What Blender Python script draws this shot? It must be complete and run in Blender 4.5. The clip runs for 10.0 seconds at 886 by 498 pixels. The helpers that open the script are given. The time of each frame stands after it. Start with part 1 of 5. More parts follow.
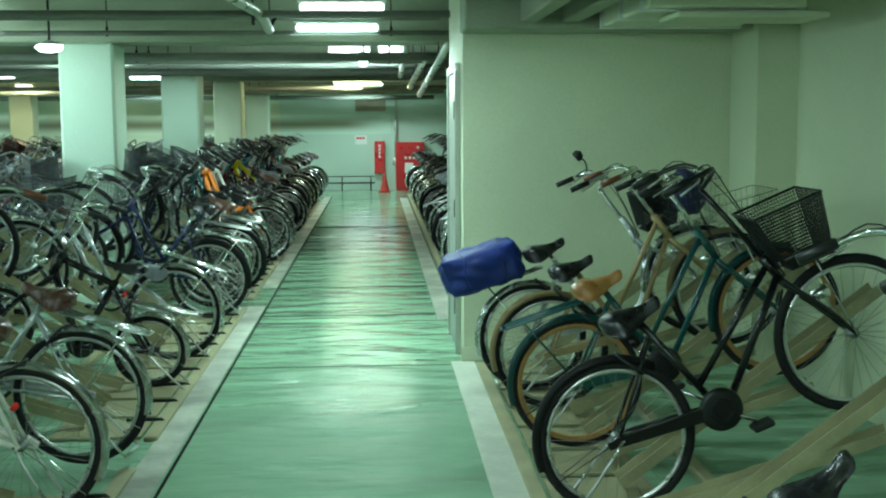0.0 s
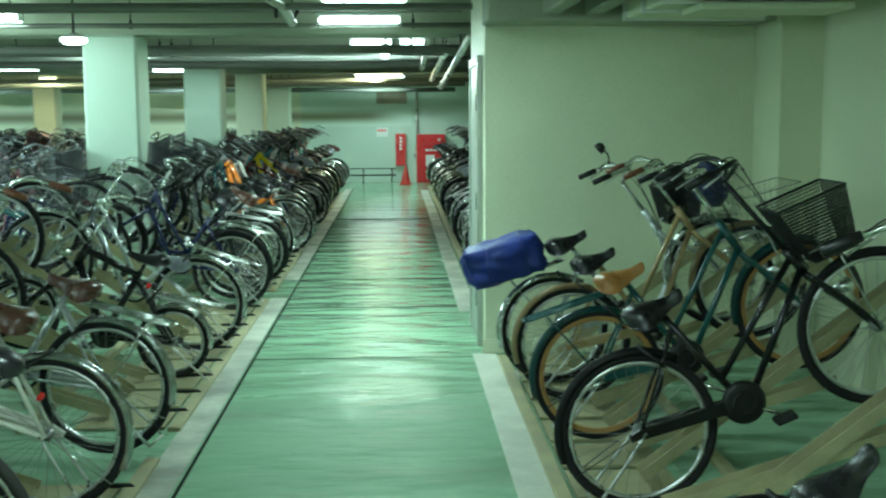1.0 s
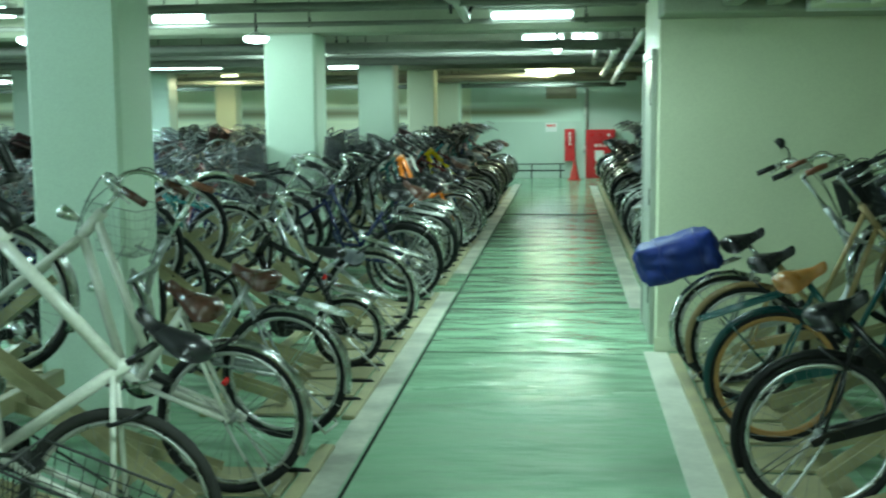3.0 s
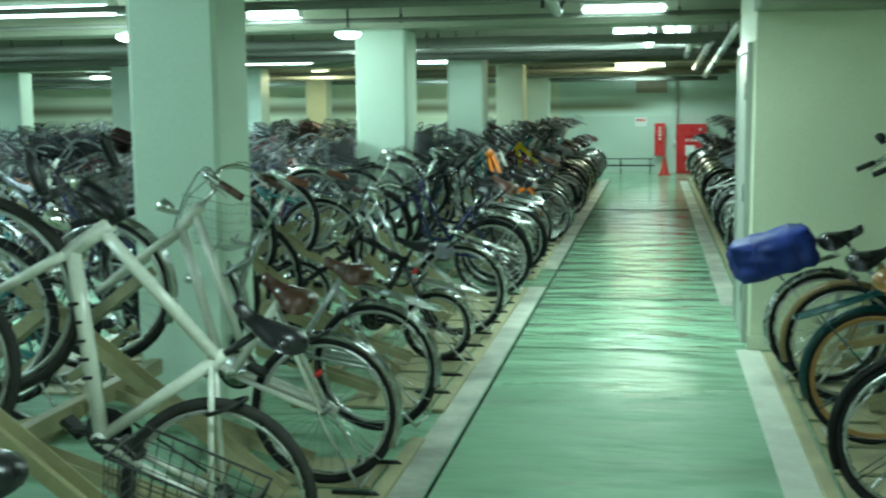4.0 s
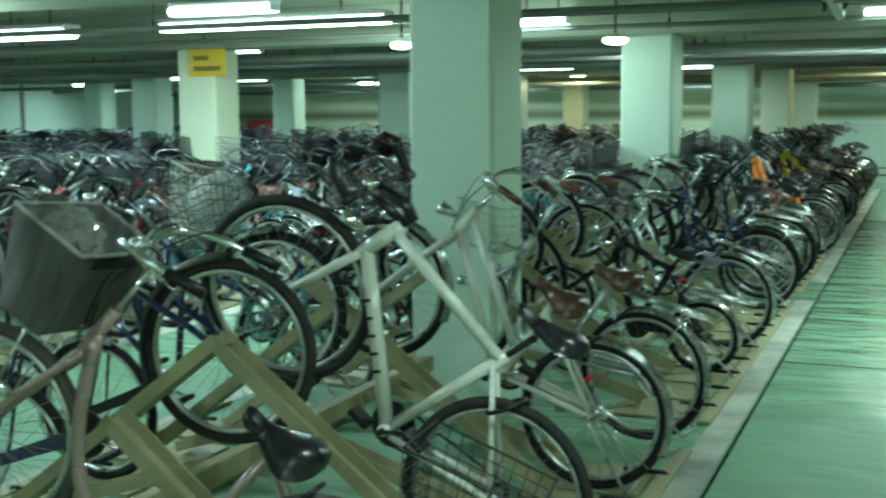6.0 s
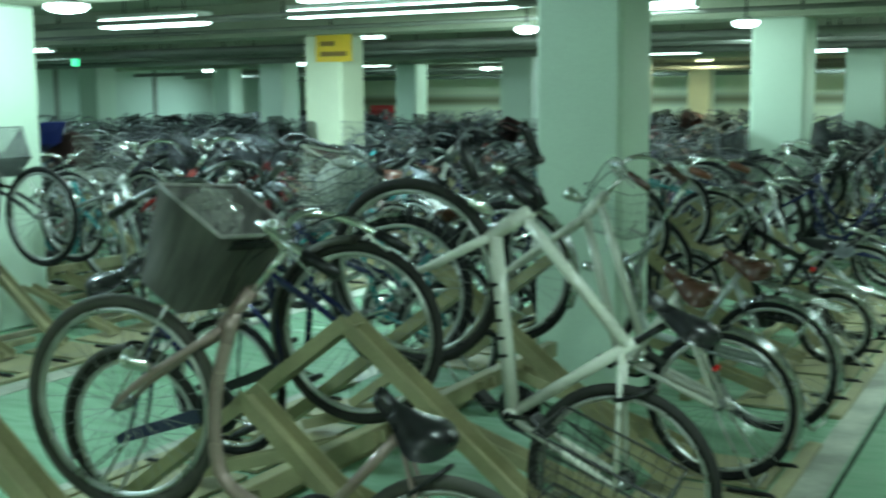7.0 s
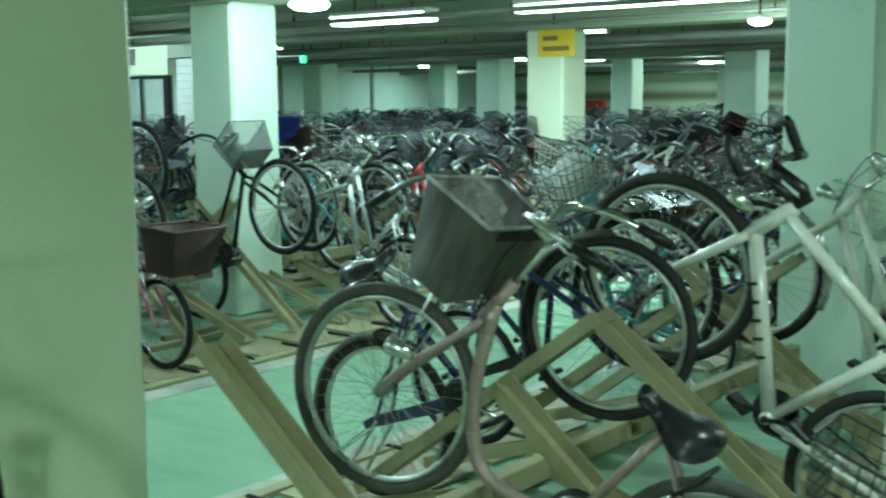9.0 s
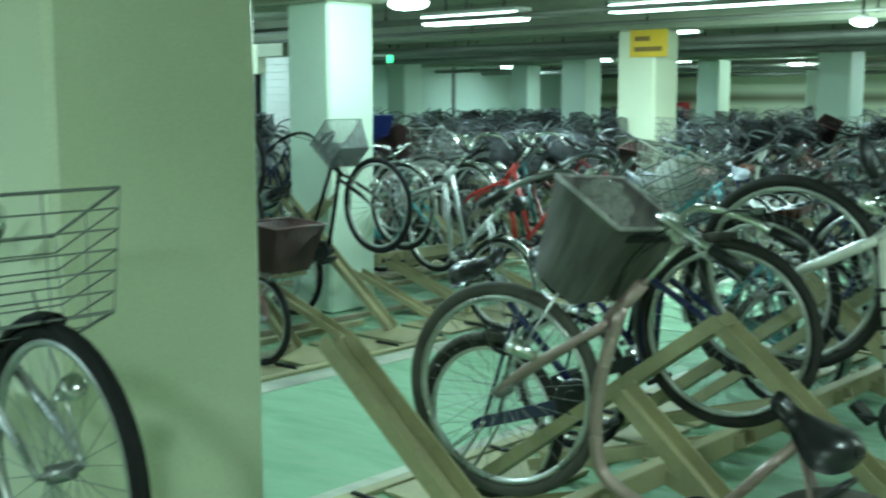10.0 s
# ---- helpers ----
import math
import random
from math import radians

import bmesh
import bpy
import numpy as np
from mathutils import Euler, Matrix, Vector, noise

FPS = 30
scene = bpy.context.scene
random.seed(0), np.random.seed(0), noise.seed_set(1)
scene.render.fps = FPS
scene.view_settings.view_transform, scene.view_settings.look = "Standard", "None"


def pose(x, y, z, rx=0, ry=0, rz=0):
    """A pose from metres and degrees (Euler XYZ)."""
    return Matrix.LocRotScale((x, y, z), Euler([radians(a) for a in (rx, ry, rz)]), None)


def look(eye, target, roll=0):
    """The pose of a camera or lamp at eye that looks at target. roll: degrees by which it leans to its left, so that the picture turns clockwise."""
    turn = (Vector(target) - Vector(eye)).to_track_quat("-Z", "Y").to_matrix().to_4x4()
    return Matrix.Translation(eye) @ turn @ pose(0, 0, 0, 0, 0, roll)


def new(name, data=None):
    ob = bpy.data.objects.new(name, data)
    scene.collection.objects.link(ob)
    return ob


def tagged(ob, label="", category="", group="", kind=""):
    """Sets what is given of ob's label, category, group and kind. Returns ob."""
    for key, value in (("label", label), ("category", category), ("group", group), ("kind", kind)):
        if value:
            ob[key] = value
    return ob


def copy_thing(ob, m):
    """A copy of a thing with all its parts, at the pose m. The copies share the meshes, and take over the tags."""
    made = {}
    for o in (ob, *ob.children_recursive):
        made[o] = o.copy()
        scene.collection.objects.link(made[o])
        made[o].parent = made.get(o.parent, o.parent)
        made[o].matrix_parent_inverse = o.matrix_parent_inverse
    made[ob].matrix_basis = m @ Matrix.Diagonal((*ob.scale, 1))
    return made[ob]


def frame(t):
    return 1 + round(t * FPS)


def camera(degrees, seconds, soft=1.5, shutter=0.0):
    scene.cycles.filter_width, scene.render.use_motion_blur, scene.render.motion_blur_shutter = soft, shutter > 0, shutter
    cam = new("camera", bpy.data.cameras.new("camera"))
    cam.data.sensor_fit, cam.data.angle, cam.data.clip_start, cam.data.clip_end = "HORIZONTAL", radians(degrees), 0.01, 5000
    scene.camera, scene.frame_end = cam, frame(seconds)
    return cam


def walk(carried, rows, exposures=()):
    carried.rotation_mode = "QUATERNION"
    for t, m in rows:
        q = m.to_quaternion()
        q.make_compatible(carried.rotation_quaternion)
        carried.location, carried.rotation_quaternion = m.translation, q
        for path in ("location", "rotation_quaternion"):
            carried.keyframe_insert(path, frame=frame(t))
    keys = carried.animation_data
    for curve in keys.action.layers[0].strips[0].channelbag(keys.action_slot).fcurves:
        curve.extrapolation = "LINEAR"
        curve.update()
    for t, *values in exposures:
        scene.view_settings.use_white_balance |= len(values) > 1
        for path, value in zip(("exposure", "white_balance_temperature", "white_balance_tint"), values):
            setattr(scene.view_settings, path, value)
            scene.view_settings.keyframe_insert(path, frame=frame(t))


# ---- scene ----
cam = camera(42.3, 10.0, soft=2.1, shutter=0.9)
PATH = [
    (0, (0.045, 0.587, 1.67), (0.159, 2.572, 1.449), -0.3),
    (0.5, (0.042, 0.577, 1.672), (0.143, 2.562, 1.451), -0.4),
    (1, (0.036, 0.577, 1.67), (0.114, 2.562, 1.436), -0.3),
    (1.5, (0.026, 0.578, 1.674), (0.026, 2.565, 1.446), -0.3),
    (2, (0.022, 0.586, 1.67), (-0.056, 2.571, 1.443), -0.4),
    (2.5, (0.013, 0.578, 1.667), (-0.13, 2.559, 1.434), -0.5),
    (4, (-0.017, 0.557, 1.672), (-0.377, 2.508, 1.424), -0.6),
    (4.5, (-0.04, 0.551, 1.673), (-0.491, 2.485, 1.432), -0.7),
    (5, (-0.077, 0.543, 1.675), (-0.663, 2.44, 1.44), -0.6),
    (5.5, (-0.102, 0.511, 1.681), (-0.793, 2.374, 1.45), -0.5),
    (7, (-0.147, 0.469, 1.679), (-1.103, 2.206, 1.419), -0.4),
    (7.5, (-0.167, 0.462, 1.678), (-1.247, 2.124, 1.412), -0.5),
    (8, (-0.199, 0.472, 1.676), (-1.365, 2.075, 1.412), -0.2),
    (8.5, (-0.249, 0.442, 1.671), (-1.458, 2.012, 1.405), -0.1),
    (9, (-0.303, 0.388, 1.672), (-1.551, 1.929, 1.407), -0.5),
    (9.5, (-0.37, 0.357, 1.674), (-1.662, 1.861, 1.418), -0.7),
    (10, (-0.437, 0.317, 1.664), (-1.782, 1.774, 1.401), -0.1),
]
walk(cam, [(t, look(eye, target, roll)) for t, eye, target, roll in PATH], [(0.0, -0.06), (2.0, -0.02), (4.5, -0.04), (5.5, -0.29), (7.0, -0.31), (8.5, -0.16), (10.0, -0.05)])

# ---- light ----
world = bpy.data.worlds.new("world")
scene.world = world
world.use_nodes = True
world.node_tree.nodes["Background"].inputs[0].default_value = (0.6, 0.8, 0.7, 1)
world.node_tree.nodes["Background"].inputs[1].default_value = 0.02
LAMP_COLOUR = (0.67, 1.0, 0.94)
COOL_COLOUR = (0.63, 1.0, 1.05)
WARM_COLOUR = (0.95, 1.0, 0.60)
LAMP_GLOW = 9.0
LAMP_WATTS = 54.0

# ---- plan, in metres ----
PILLAR_Y = [1.30 + 4.82 * k for k in range(6)]
PILLAR_X = [-2.50, -7.28, -12.05, -16.8]
WALL_N, WALL_S, WALL_W, WALL_E = 28.9, -4.0, -20.5, 5.0
CEILING, BEAM = 2.76, 2.38


# ---- materials ----
def shader(name):
    m = bpy.data.materials.new(name)
    m.use_nodes = True
    nt = m.node_tree
    return m, nt, nt.nodes["Principled BSDF"]


def ramp_mix(nt, fac, a, b):
    mix = nt.nodes.new("ShaderNodeMix")
    mix.data_type = "RGBA"
    nt.links.new(fac, mix.inputs[0])
    mix.inputs[6].default_value = (*a, 1)
    mix.inputs[7].default_value = (*b, 1)
    return mix.outputs[2]


def noise_fac(nt, scale, detail=4.0, stretch=(1, 1, 1), lo=0.35, hi=0.65):
    co = nt.nodes.new("ShaderNodeTexCoord")
    mp = nt.nodes.new("ShaderNodeMapping")
    mp.inputs["Scale"].default_value = stretch
    nz = nt.nodes.new("ShaderNodeTexNoise")
    nz.inputs["Scale"].default_value = scale
    nz.inputs["Detail"].default_value = detail
    rg = nt.nodes.new("ShaderNodeMapRange")
    rg.inputs[1].default_value, rg.inputs[2].default_value = lo, hi
    nt.links.new(co.outputs["Object"], mp.inputs[0])
    nt.links.new(mp.outputs[0], nz.inputs[0])
    nt.links.new(nz.outputs[0], rg.inputs[0])
    return rg.outputs[0], nz.outputs[0]


def painted(name, c, rough=0.5, metal=0.0, vary=0.18, scale=3.0, grain=60.0, bump=0.05, stretch=(1, 1, 1), coat=0.0, shine=0.5):
    m, nt, p = shader(name)
    big, _ = noise_fac(nt, scale, 5, stretch)
    fine, raw = noise_fac(nt, grain, 3, stretch)
    lo = tuple(v * (1 - vary) for v in c)
    hi = tuple(min(1, v * (1 + vary * 0.7)) for v in c)
    first = ramp_mix(nt, big, lo, hi)
    mul = nt.nodes.new("ShaderNodeMix")
    mul.data_type, mul.blend_type = "RGBA", "MULTIPLY"
    mul.inputs[0].default_value = 0.35
    nt.links.new(first, mul.inputs[6])
    nt.links.new(ramp_mix(nt, fine, (0.75, 0.75, 0.75), (1, 1, 1)), mul.inputs[7])
    nt.links.new(mul.outputs[2], p.inputs["Base Color"])
    rr = nt.nodes.new("ShaderNodeMapRange")
    rr.inputs[3].default_value, rr.inputs[4].default_value = max(0.03, rough - 0.1), min(1, rough + 0.12)
    nt.links.new(big, rr.inputs[0])
    nt.links.new(rr.outputs[0], p.inputs["Roughness"])
    p.inputs["Metallic"].default_value = metal
    p.inputs["Coat Weight"].default_value = coat
    p.inputs["Specular IOR Level"].default_value = shine
    if bump:
        bp = nt.nodes.new("ShaderNodeBump")
        bp.inputs["Strength"].default_value = bump
        bp.inputs["Distance"].default_value = 0.01
        nt.links.new(raw, bp.inputs["Height"])
        nt.links.new(bp.outputs[0], p.inputs["Normal"])
    return m


def floor_paint(name, c, rough, wave_height, shine, worn_rough, worn_shine):
    # painted concrete with trowel waves across the walkway, scuffs, bare patches and faded coats
    m, nt, p = shader(name)
    big, _ = noise_fac(nt, 0.55, 6, (1, 0.6, 1), 0.3, 0.7)
    mid, _ = noise_fac(nt, 3.0, 6, (0.7, 2.6, 1), 0.35, 0.75)
    worn, _ = noise_fac(nt, 0.9, 7, (0.8, 1.5, 1), 0.54, 0.74)
    first = ramp_mix(nt, big, tuple(v * 0.86 for v in c), tuple(min(1, v * 1.12) for v in c))
    grey = nt.nodes.new("ShaderNodeMix")
    grey.data_type = "RGBA"
    wm = nt.nodes.new("ShaderNodeMath")
    wm.operation = "MULTIPLY"
    wm.inputs[1].default_value = 0.45
    nt.links.new(worn, wm.inputs[0])
    nt.links.new(wm.outputs[0], grey.inputs[0])
    nt.links.new(first, grey.inputs[6])
    grey.inputs[7].default_value = (0.24, 0.29, 0.23, 1)
    mul = nt.nodes.new("ShaderNodeMix")
    mul.data_type, mul.blend_type = "RGBA", "MULTIPLY"
    mul.inputs[0].default_value = 0.6
    nt.links.new(grey.outputs[2], mul.inputs[6])
    nt.links.new(ramp_mix(nt, mid, (0.74, 0.77, 0.75), (1.0, 1.0, 1.0)), mul.inputs[7])
    nt.links.new(mul.outputs[2], p.inputs["Base Color"])
    # the coat is rubbed dull towards the entrance, with an uneven edge
    co = nt.nodes.new("ShaderNodeTexCoord")
    sep = nt.nodes.new("ShaderNodeSeparateXYZ")
    nt.links.new(co.outputs["Object"], sep.inputs[0])
    edge = nt.nodes.new("ShaderNodeMath")
    edge.operation = "MULTIPLY_ADD"
    edge.inputs[1].default_value = 1.6
    nt.links.new(big, edge.inputs[0])
    nt.links.new(sep.outputs[1], edge.inputs[2])
    coat = nt.nodes.new("ShaderNodeMapRange")
    coat.interpolation_type = "SMOOTHSTEP"
    coat.inputs[1].default_value, coat.inputs[2].default_value = 6.4, 9.8
    nt.links.new(edge.outputs[0], coat.inputs[0])
    for low, high, socket in ((worn_rough, rough, "Roughness"), (worn_shine, shine, "Specular IOR Level")):
        rr = nt.nodes.new("ShaderNodeMapRange")
        rr.inputs[3].default_value, rr.inputs[4].default_value = low, high
        nt.links.new(coat.outputs[0], rr.inputs[0])
        out = rr.outputs[0]
        if socket == "Roughness":
            grit = nt.nodes.new("ShaderNodeMath")
            grit.operation = "MULTIPLY_ADD"
            grit.inputs[1].default_value = 0.06
            nt.links.new(mid, grit.inputs[0])
            nt.links.new(out, grit.inputs[2])
            out = grit.outputs[0]
        nt.links.new(out, p.inputs[socket])
    p.inputs["IOR"].default_value = 1.45
    _, wave = noise_fac(nt, 1.0, 2.6, (1.35, 3.0, 1))
    _, fine = noise_fac(nt, 90, 2)
    add = nt.nodes.new("ShaderNodeMath")
    add.operation = "MULTIPLY_ADD"
    add.inputs[1].default_value = 0.02
    nt.links.new(fine, add.inputs[0])
    nt.links.new(wave, add.inputs[2])
    bp = nt.nodes.new("ShaderNodeBump")
    bp.inputs["Strength"].default_value = 1.0
    bp.inputs["Distance"].default_value = wave_height
    nt.links.new(add.outputs[0], bp.inputs["Height"])
    nt.links.new(bp.outputs[0], p.inputs["Normal"])
    return m


def shadow_band(name, c, around, low, high, end):
    # a soft shadow painted as a band, fading above, below and eastwards
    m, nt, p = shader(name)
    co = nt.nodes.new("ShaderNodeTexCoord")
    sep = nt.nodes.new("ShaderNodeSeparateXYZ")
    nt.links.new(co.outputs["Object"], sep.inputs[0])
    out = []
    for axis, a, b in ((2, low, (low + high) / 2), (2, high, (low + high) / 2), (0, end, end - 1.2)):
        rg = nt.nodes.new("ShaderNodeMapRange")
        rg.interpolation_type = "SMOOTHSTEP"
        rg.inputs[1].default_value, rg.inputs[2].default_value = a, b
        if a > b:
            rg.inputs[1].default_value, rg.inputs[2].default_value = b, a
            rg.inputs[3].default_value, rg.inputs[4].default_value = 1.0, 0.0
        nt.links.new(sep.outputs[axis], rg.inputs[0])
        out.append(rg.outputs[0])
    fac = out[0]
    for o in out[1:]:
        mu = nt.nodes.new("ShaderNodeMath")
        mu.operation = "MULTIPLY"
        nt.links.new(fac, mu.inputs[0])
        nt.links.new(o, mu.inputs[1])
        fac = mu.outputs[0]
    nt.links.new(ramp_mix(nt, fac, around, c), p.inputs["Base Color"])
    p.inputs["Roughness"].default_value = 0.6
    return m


def glowing(name, c, strength):
    m, nt, p = shader(name)
    p.inputs["Base Color"].default_value = (0.9, 0.9, 0.9, 1)
    p.inputs["Emission Color"].default_value = (*c, 1)
    p.inputs["Emission Strength"].default_value = strength
    return m


def clear(name, c, rough=0.12, alpha=0.3):
    m, nt, p = shader(name)
    p.inputs["Base Color"].default_value = (*c, 1)
    p.inputs["Roughness"].default_value = rough
    p.inputs["Alpha"].default_value = alpha
    return m


FLOOR = floor_paint("green_floor_paint", (0.266, 0.436, 0.293), 0.08, 0.125, 0.17, 0.40, 0.045)
WALLPAINT = painted("cream_wall_paint", (0.65, 0.69, 0.50), 0.6, vary=0.07, scale=0.8, grain=120, bump=0.04)
PILLARPAINT = painted("pale_pillar_paint", (0.61, 0.75, 0.615), 0.55, vary=0.06, scale=0.9, grain=120, bump=0.04)
NORTHPAINT = painted("pale_mint_wall_paint", (0.55, 0.68, 0.58), 0.6, vary=0.1, scale=0.5, grain=100, bump=0.04)
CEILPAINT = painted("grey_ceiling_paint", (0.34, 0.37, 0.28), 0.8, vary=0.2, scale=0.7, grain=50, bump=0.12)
PIPEPAINT = painted("grey_pipe_paint", (0.20, 0.21, 0.18), 0.5, vary=0.2, scale=2, grain=60)
GALV = painted("galvanised_pipe", (0.62, 0.62, 0.58), 0.35, 0.6, vary=0.15, scale=4, grain=80)
RACK = painted("tan_rack_paint", (0.345, 0.315, 0.18), 0.58, vary=0.2, scale=4, grain=70, bump=0.06)
DARKSTEEL = painted("black_steel", (0.012, 0.012, 0.012), 0.5, 0.0, vary=0.3, shine=0.3)
JOINT = painted("dark_joint_filler", (0.02, 0.024, 0.02), 0.9, vary=0.3, shine=0.03)
STRIPE = painted("worn_white_line_paint", (0.42, 0.43, 0.355), 0.6, vary=0.42, scale=2.5, grain=25, bump=0.08)
CLEANSTRIPE = painted("white_line_paint", (0.58, 0.60, 0.50), 0.55, vary=0.2, scale=2.5, grain=25, bump=0.08)
RED = painted("red_enamel", (0.62, 0.02, 0.025), 0.35, vary=0.1, coat=0.3)
CONE = painted("orange_red_plastic", (0.55, 0.035, 0.02), 0.5, vary=0.15)
WHITEPRINT = painted("white_print", (0.75, 0.75, 0.72), 0.5, vary=0.05)
YELLOW = painted("yellow_sign_board", (0.78, 0.50, 0.02), 0.45, vary=0.05)
SIGNPRINT = painted("brown_print", (0.22, 0.12, 0.012), 0.5)
BLACKPRINT = painted("black_print", (0.015, 0.015, 0.015), 0.5)
VENT = painted("brown_louvre", (0.34, 0.30, 0.20), 0.5, vary=0.2)
OLIVESHADE = shadow_band("olive_wall_shadow", (0.16, 0.17, 0.09), (0.55, 0.68, 0.58), 1.38, 1.86, 0.4)
CREAMSHADE = shadow_band("olive_cream_wall_shadow", (0.20, 0.19, 0.11), (0.65, 0.69, 0.50), 1.38, 1.86, 9.0)
STEELDOOR = painted("grey_steel_door", (0.38, 0.41, 0.36), 0.4, 0.2, vary=0.1)
TUBE = glowing("fluorescent_tube", LAMP_COLOUR, LAMP_GLOW)
WARMTUBE = glowing("warm_fluorescent_tube", WARM_COLOUR, LAMP_GLOW * 0.7)
LAMPCASE = painted("white_lamp_case", (0.7, 0.72, 0.68), 0.4, vary=0.05)
EXIT = glowing("green_exit_panel", (0.02, 0.75, 0.28), 2.5)
GLASS = clear("window_glass", (0.75, 0.85, 0.8), 0.05, 0.2)

RUBBER = painted("tyre_rubber", (0.010, 0.010, 0.010), 0.75, vary=0.3, scale=9, grain=150, bump=0.1, shine=0.25)
GREYRUBBER = painted("dusty_tyre_rubber", (0.075, 0.07, 0.058), 0.8, vary=0.3, scale=9, grain=150, bump=0.1)
MIDRUBBER = painted("worn_tyre_rubber", (0.026, 0.025, 0.022), 0.75, vary=0.35, scale=9, grain=150, bump=0.1, shine=0.25)
TANRUBBER = painted("tan_sidewall_rubber", (0.36, 0.19, 0.06), 0.7, vary=0.2, scale=9)
CHROME = painted("chrome", (0.78, 0.79, 0.78), 0.19, 1.0, vary=0.12, scale=12, grain=90, bump=0.02)
ALLOY = painted("dull_alloy", (0.55, 0.56, 0.54), 0.32, 0.9, vary=0.2, scale=9)
DULLWIRE = painted("dull_basket_wire", (0.11, 0.12, 0.125), 0.45, 0.5, vary=0.2, scale=9)
DULLBAR = painted("tarnished_steel", (0.21, 0.22, 0.22), 0.34, 0.85, vary=0.25, scale=9)
DULLFENDER = painted("dull_grey_mudguard", (0.13, 0.125, 0.105), 0.4, 0.4, vary=0.25, scale=9)
SPOKE = painted("steel_spokes", (0.30, 0.31, 0.30), 0.4, 0.8, vary=0.1)
BLACKPAINT = painted("black_frame_paint", (0.006, 0.006, 0.007), 0.28, vary=0.3, coat=0.25, shine=0.35)
BLACKPLASTIC = painted("black_plastic", (0.009, 0.009, 0.009), 0.45, vary=0.3, shine=0.35)
BLACKLEATHER = painted("black_saddle_vinyl", (0.010, 0.0095, 0.011), 0.28, vary=0.3, scale=12)
BROWNLEATHER = painted("brown_saddle_leather", (0.085, 0.034, 0.022), 0.3, vary=0.3, scale=9, coat=0.2)
TANLEATHER = painted("tan_saddle_leather", (0.40, 0.17, 0.045), 0.3, vary=0.25, scale=9, coat=0.2)
GREYVINYL = painted("grey_saddle_vinyl", (0.16, 0.17, 0.19), 0.4, vary=0.2)
WHITEFRAME = painted("ivory_frame_paint", (0.62, 0.62, 0.54), 0.25, vary=0.08, coat=0.5)
SILVERFRAME = painted("silver_frame_paint", (0.48, 0.50, 0.50), 0.28, 0.6, vary=0.1)
TEALFRAME = painted("teal_frame_paint", (0.01, 0.075, 0.075), 0.25, vary=0.2, coat=0.4)
TANFRAME = painted("sand_frame_paint", (0.36, 0.25, 0.12), 0.28, vary=0.15, coat=0.4)
NAVYFRAME = painted("navy_frame_paint", (0.012, 0.016, 0.075), 0.25, vary=0.2, coat=0.4)
ORANGEFRAME = painted("orange_frame_paint", (0.70, 0.19, 0.02), 0.28, vary=0.1, coat=0.4)
YELLOWFRAME = painted("yellow_frame_paint", (0.72, 0.55, 0.015), 0.28, vary=0.1, coat=0.4)
BRIGHTRED = painted("red_frame_paint", (0.42, 0.03, 0.025), 0.28, vary=0.15, coat=0.4)
REDFRAME = painted("dark_red_frame_paint", (0.11, 0.012, 0.012), 0.28, vary=0.15, coat=0.4)
PINKFRAME = painted("pink_frame_paint", (0.62, 0.16, 0.26), 0.28, vary=0.1, coat=0.4)
BROWNFRAME = painted("rose_brown_frame_paint", (0.38, 0.27, 0.24), 0.3, 0.3, vary=0.15, coat=0.3)
TURQFRAME = painted("turquoise_frame_paint", (0.03, 0.23, 0.25), 0.28, vary=0.1, coat=0.4)
GREYBASKET = painted("grey_plastic_basket", (0.37, 0.35, 0.335), 0.55, vary=0.35, scale=7, grain=60, stretch=(3, 3, 0.6))
BROWNBASKET = painted("dark_brown_basket", (0.105, 0.055, 0.05), 0.6, vary=0.3, scale=6)
BLUECLOTH = painted("blue_tarpaulin", (0.001, 0.020, 0.19), 0.6, vary=0.25, scale=5, grain=40)
NAVYCLOTH = painted("navy_bag_cloth", (0.012, 0.018, 0.07), 0.7, vary=0.2)
BLUEPLASTIC = painted("blue_plastic", (0.008, 0.02, 0.17), 0.45, vary=0.15)
PLASTICBAG = clear("clear_plastic_bag", (0.42, 0.42, 0.39), 0.06, 0.5)
DARKMESH = clear("dark_basket_mesh", (0.035, 0.04, 0.045), 0.5, 0.6)
REFLECT = painted("red_reflector", (0.75, 0.02, 0.02), 0.2, vary=0.1)
AMBER = painted("amber_grip", (0.20, 0.065, 0.03), 0.4, vary=0.15)
PAPER = painted("white_paper", (0.78, 0.78, 0.75), 0.6, vary=0.05)


# ---- mesh helpers ----
def mesh_of(name, bm, material, smooth=True):
    me = bpy.data.meshes.new(name)
    bm.normal_update()
    bm.to_mesh(me)
    bm.free()
    for m in (material if isinstance(material, (list, tuple)) else [material]):
        me.materials.append(m)
    if smooth:
        me.shade_smooth()
    return me


def part(name, bm, material, parent=None, label="", smooth=True):
    ob = new(name, mesh_of(name, bm, material, smooth))
    if parent is not None:
        ob.parent = parent
    if label:
        tagged(ob, label)
    return ob


def add_box(bm, x0, y0, z0, x1, y1, z1, bevel=0.0, m=None):
    r = bmesh.ops.create_cube(bm, size=1.0)
    mt = Matrix.Translation(((x0 + x1) / 2, (y0 + y1) / 2, (z0 + z1) / 2)) @ Matrix.Diagonal((x1 - x0, y1 - y0, z1 - z0, 1))
    if m is not None:
        mt = m @ mt
    bmesh.ops.transform(bm, matrix=mt, verts=r["verts"])
    if bevel:
        edges = list({e for v in r["verts"] for e in v.link_edges})
        bmesh.ops.bevel(bm, geom=edges, offset=bevel, segments=1, affect="EDGES", profile=0.5)


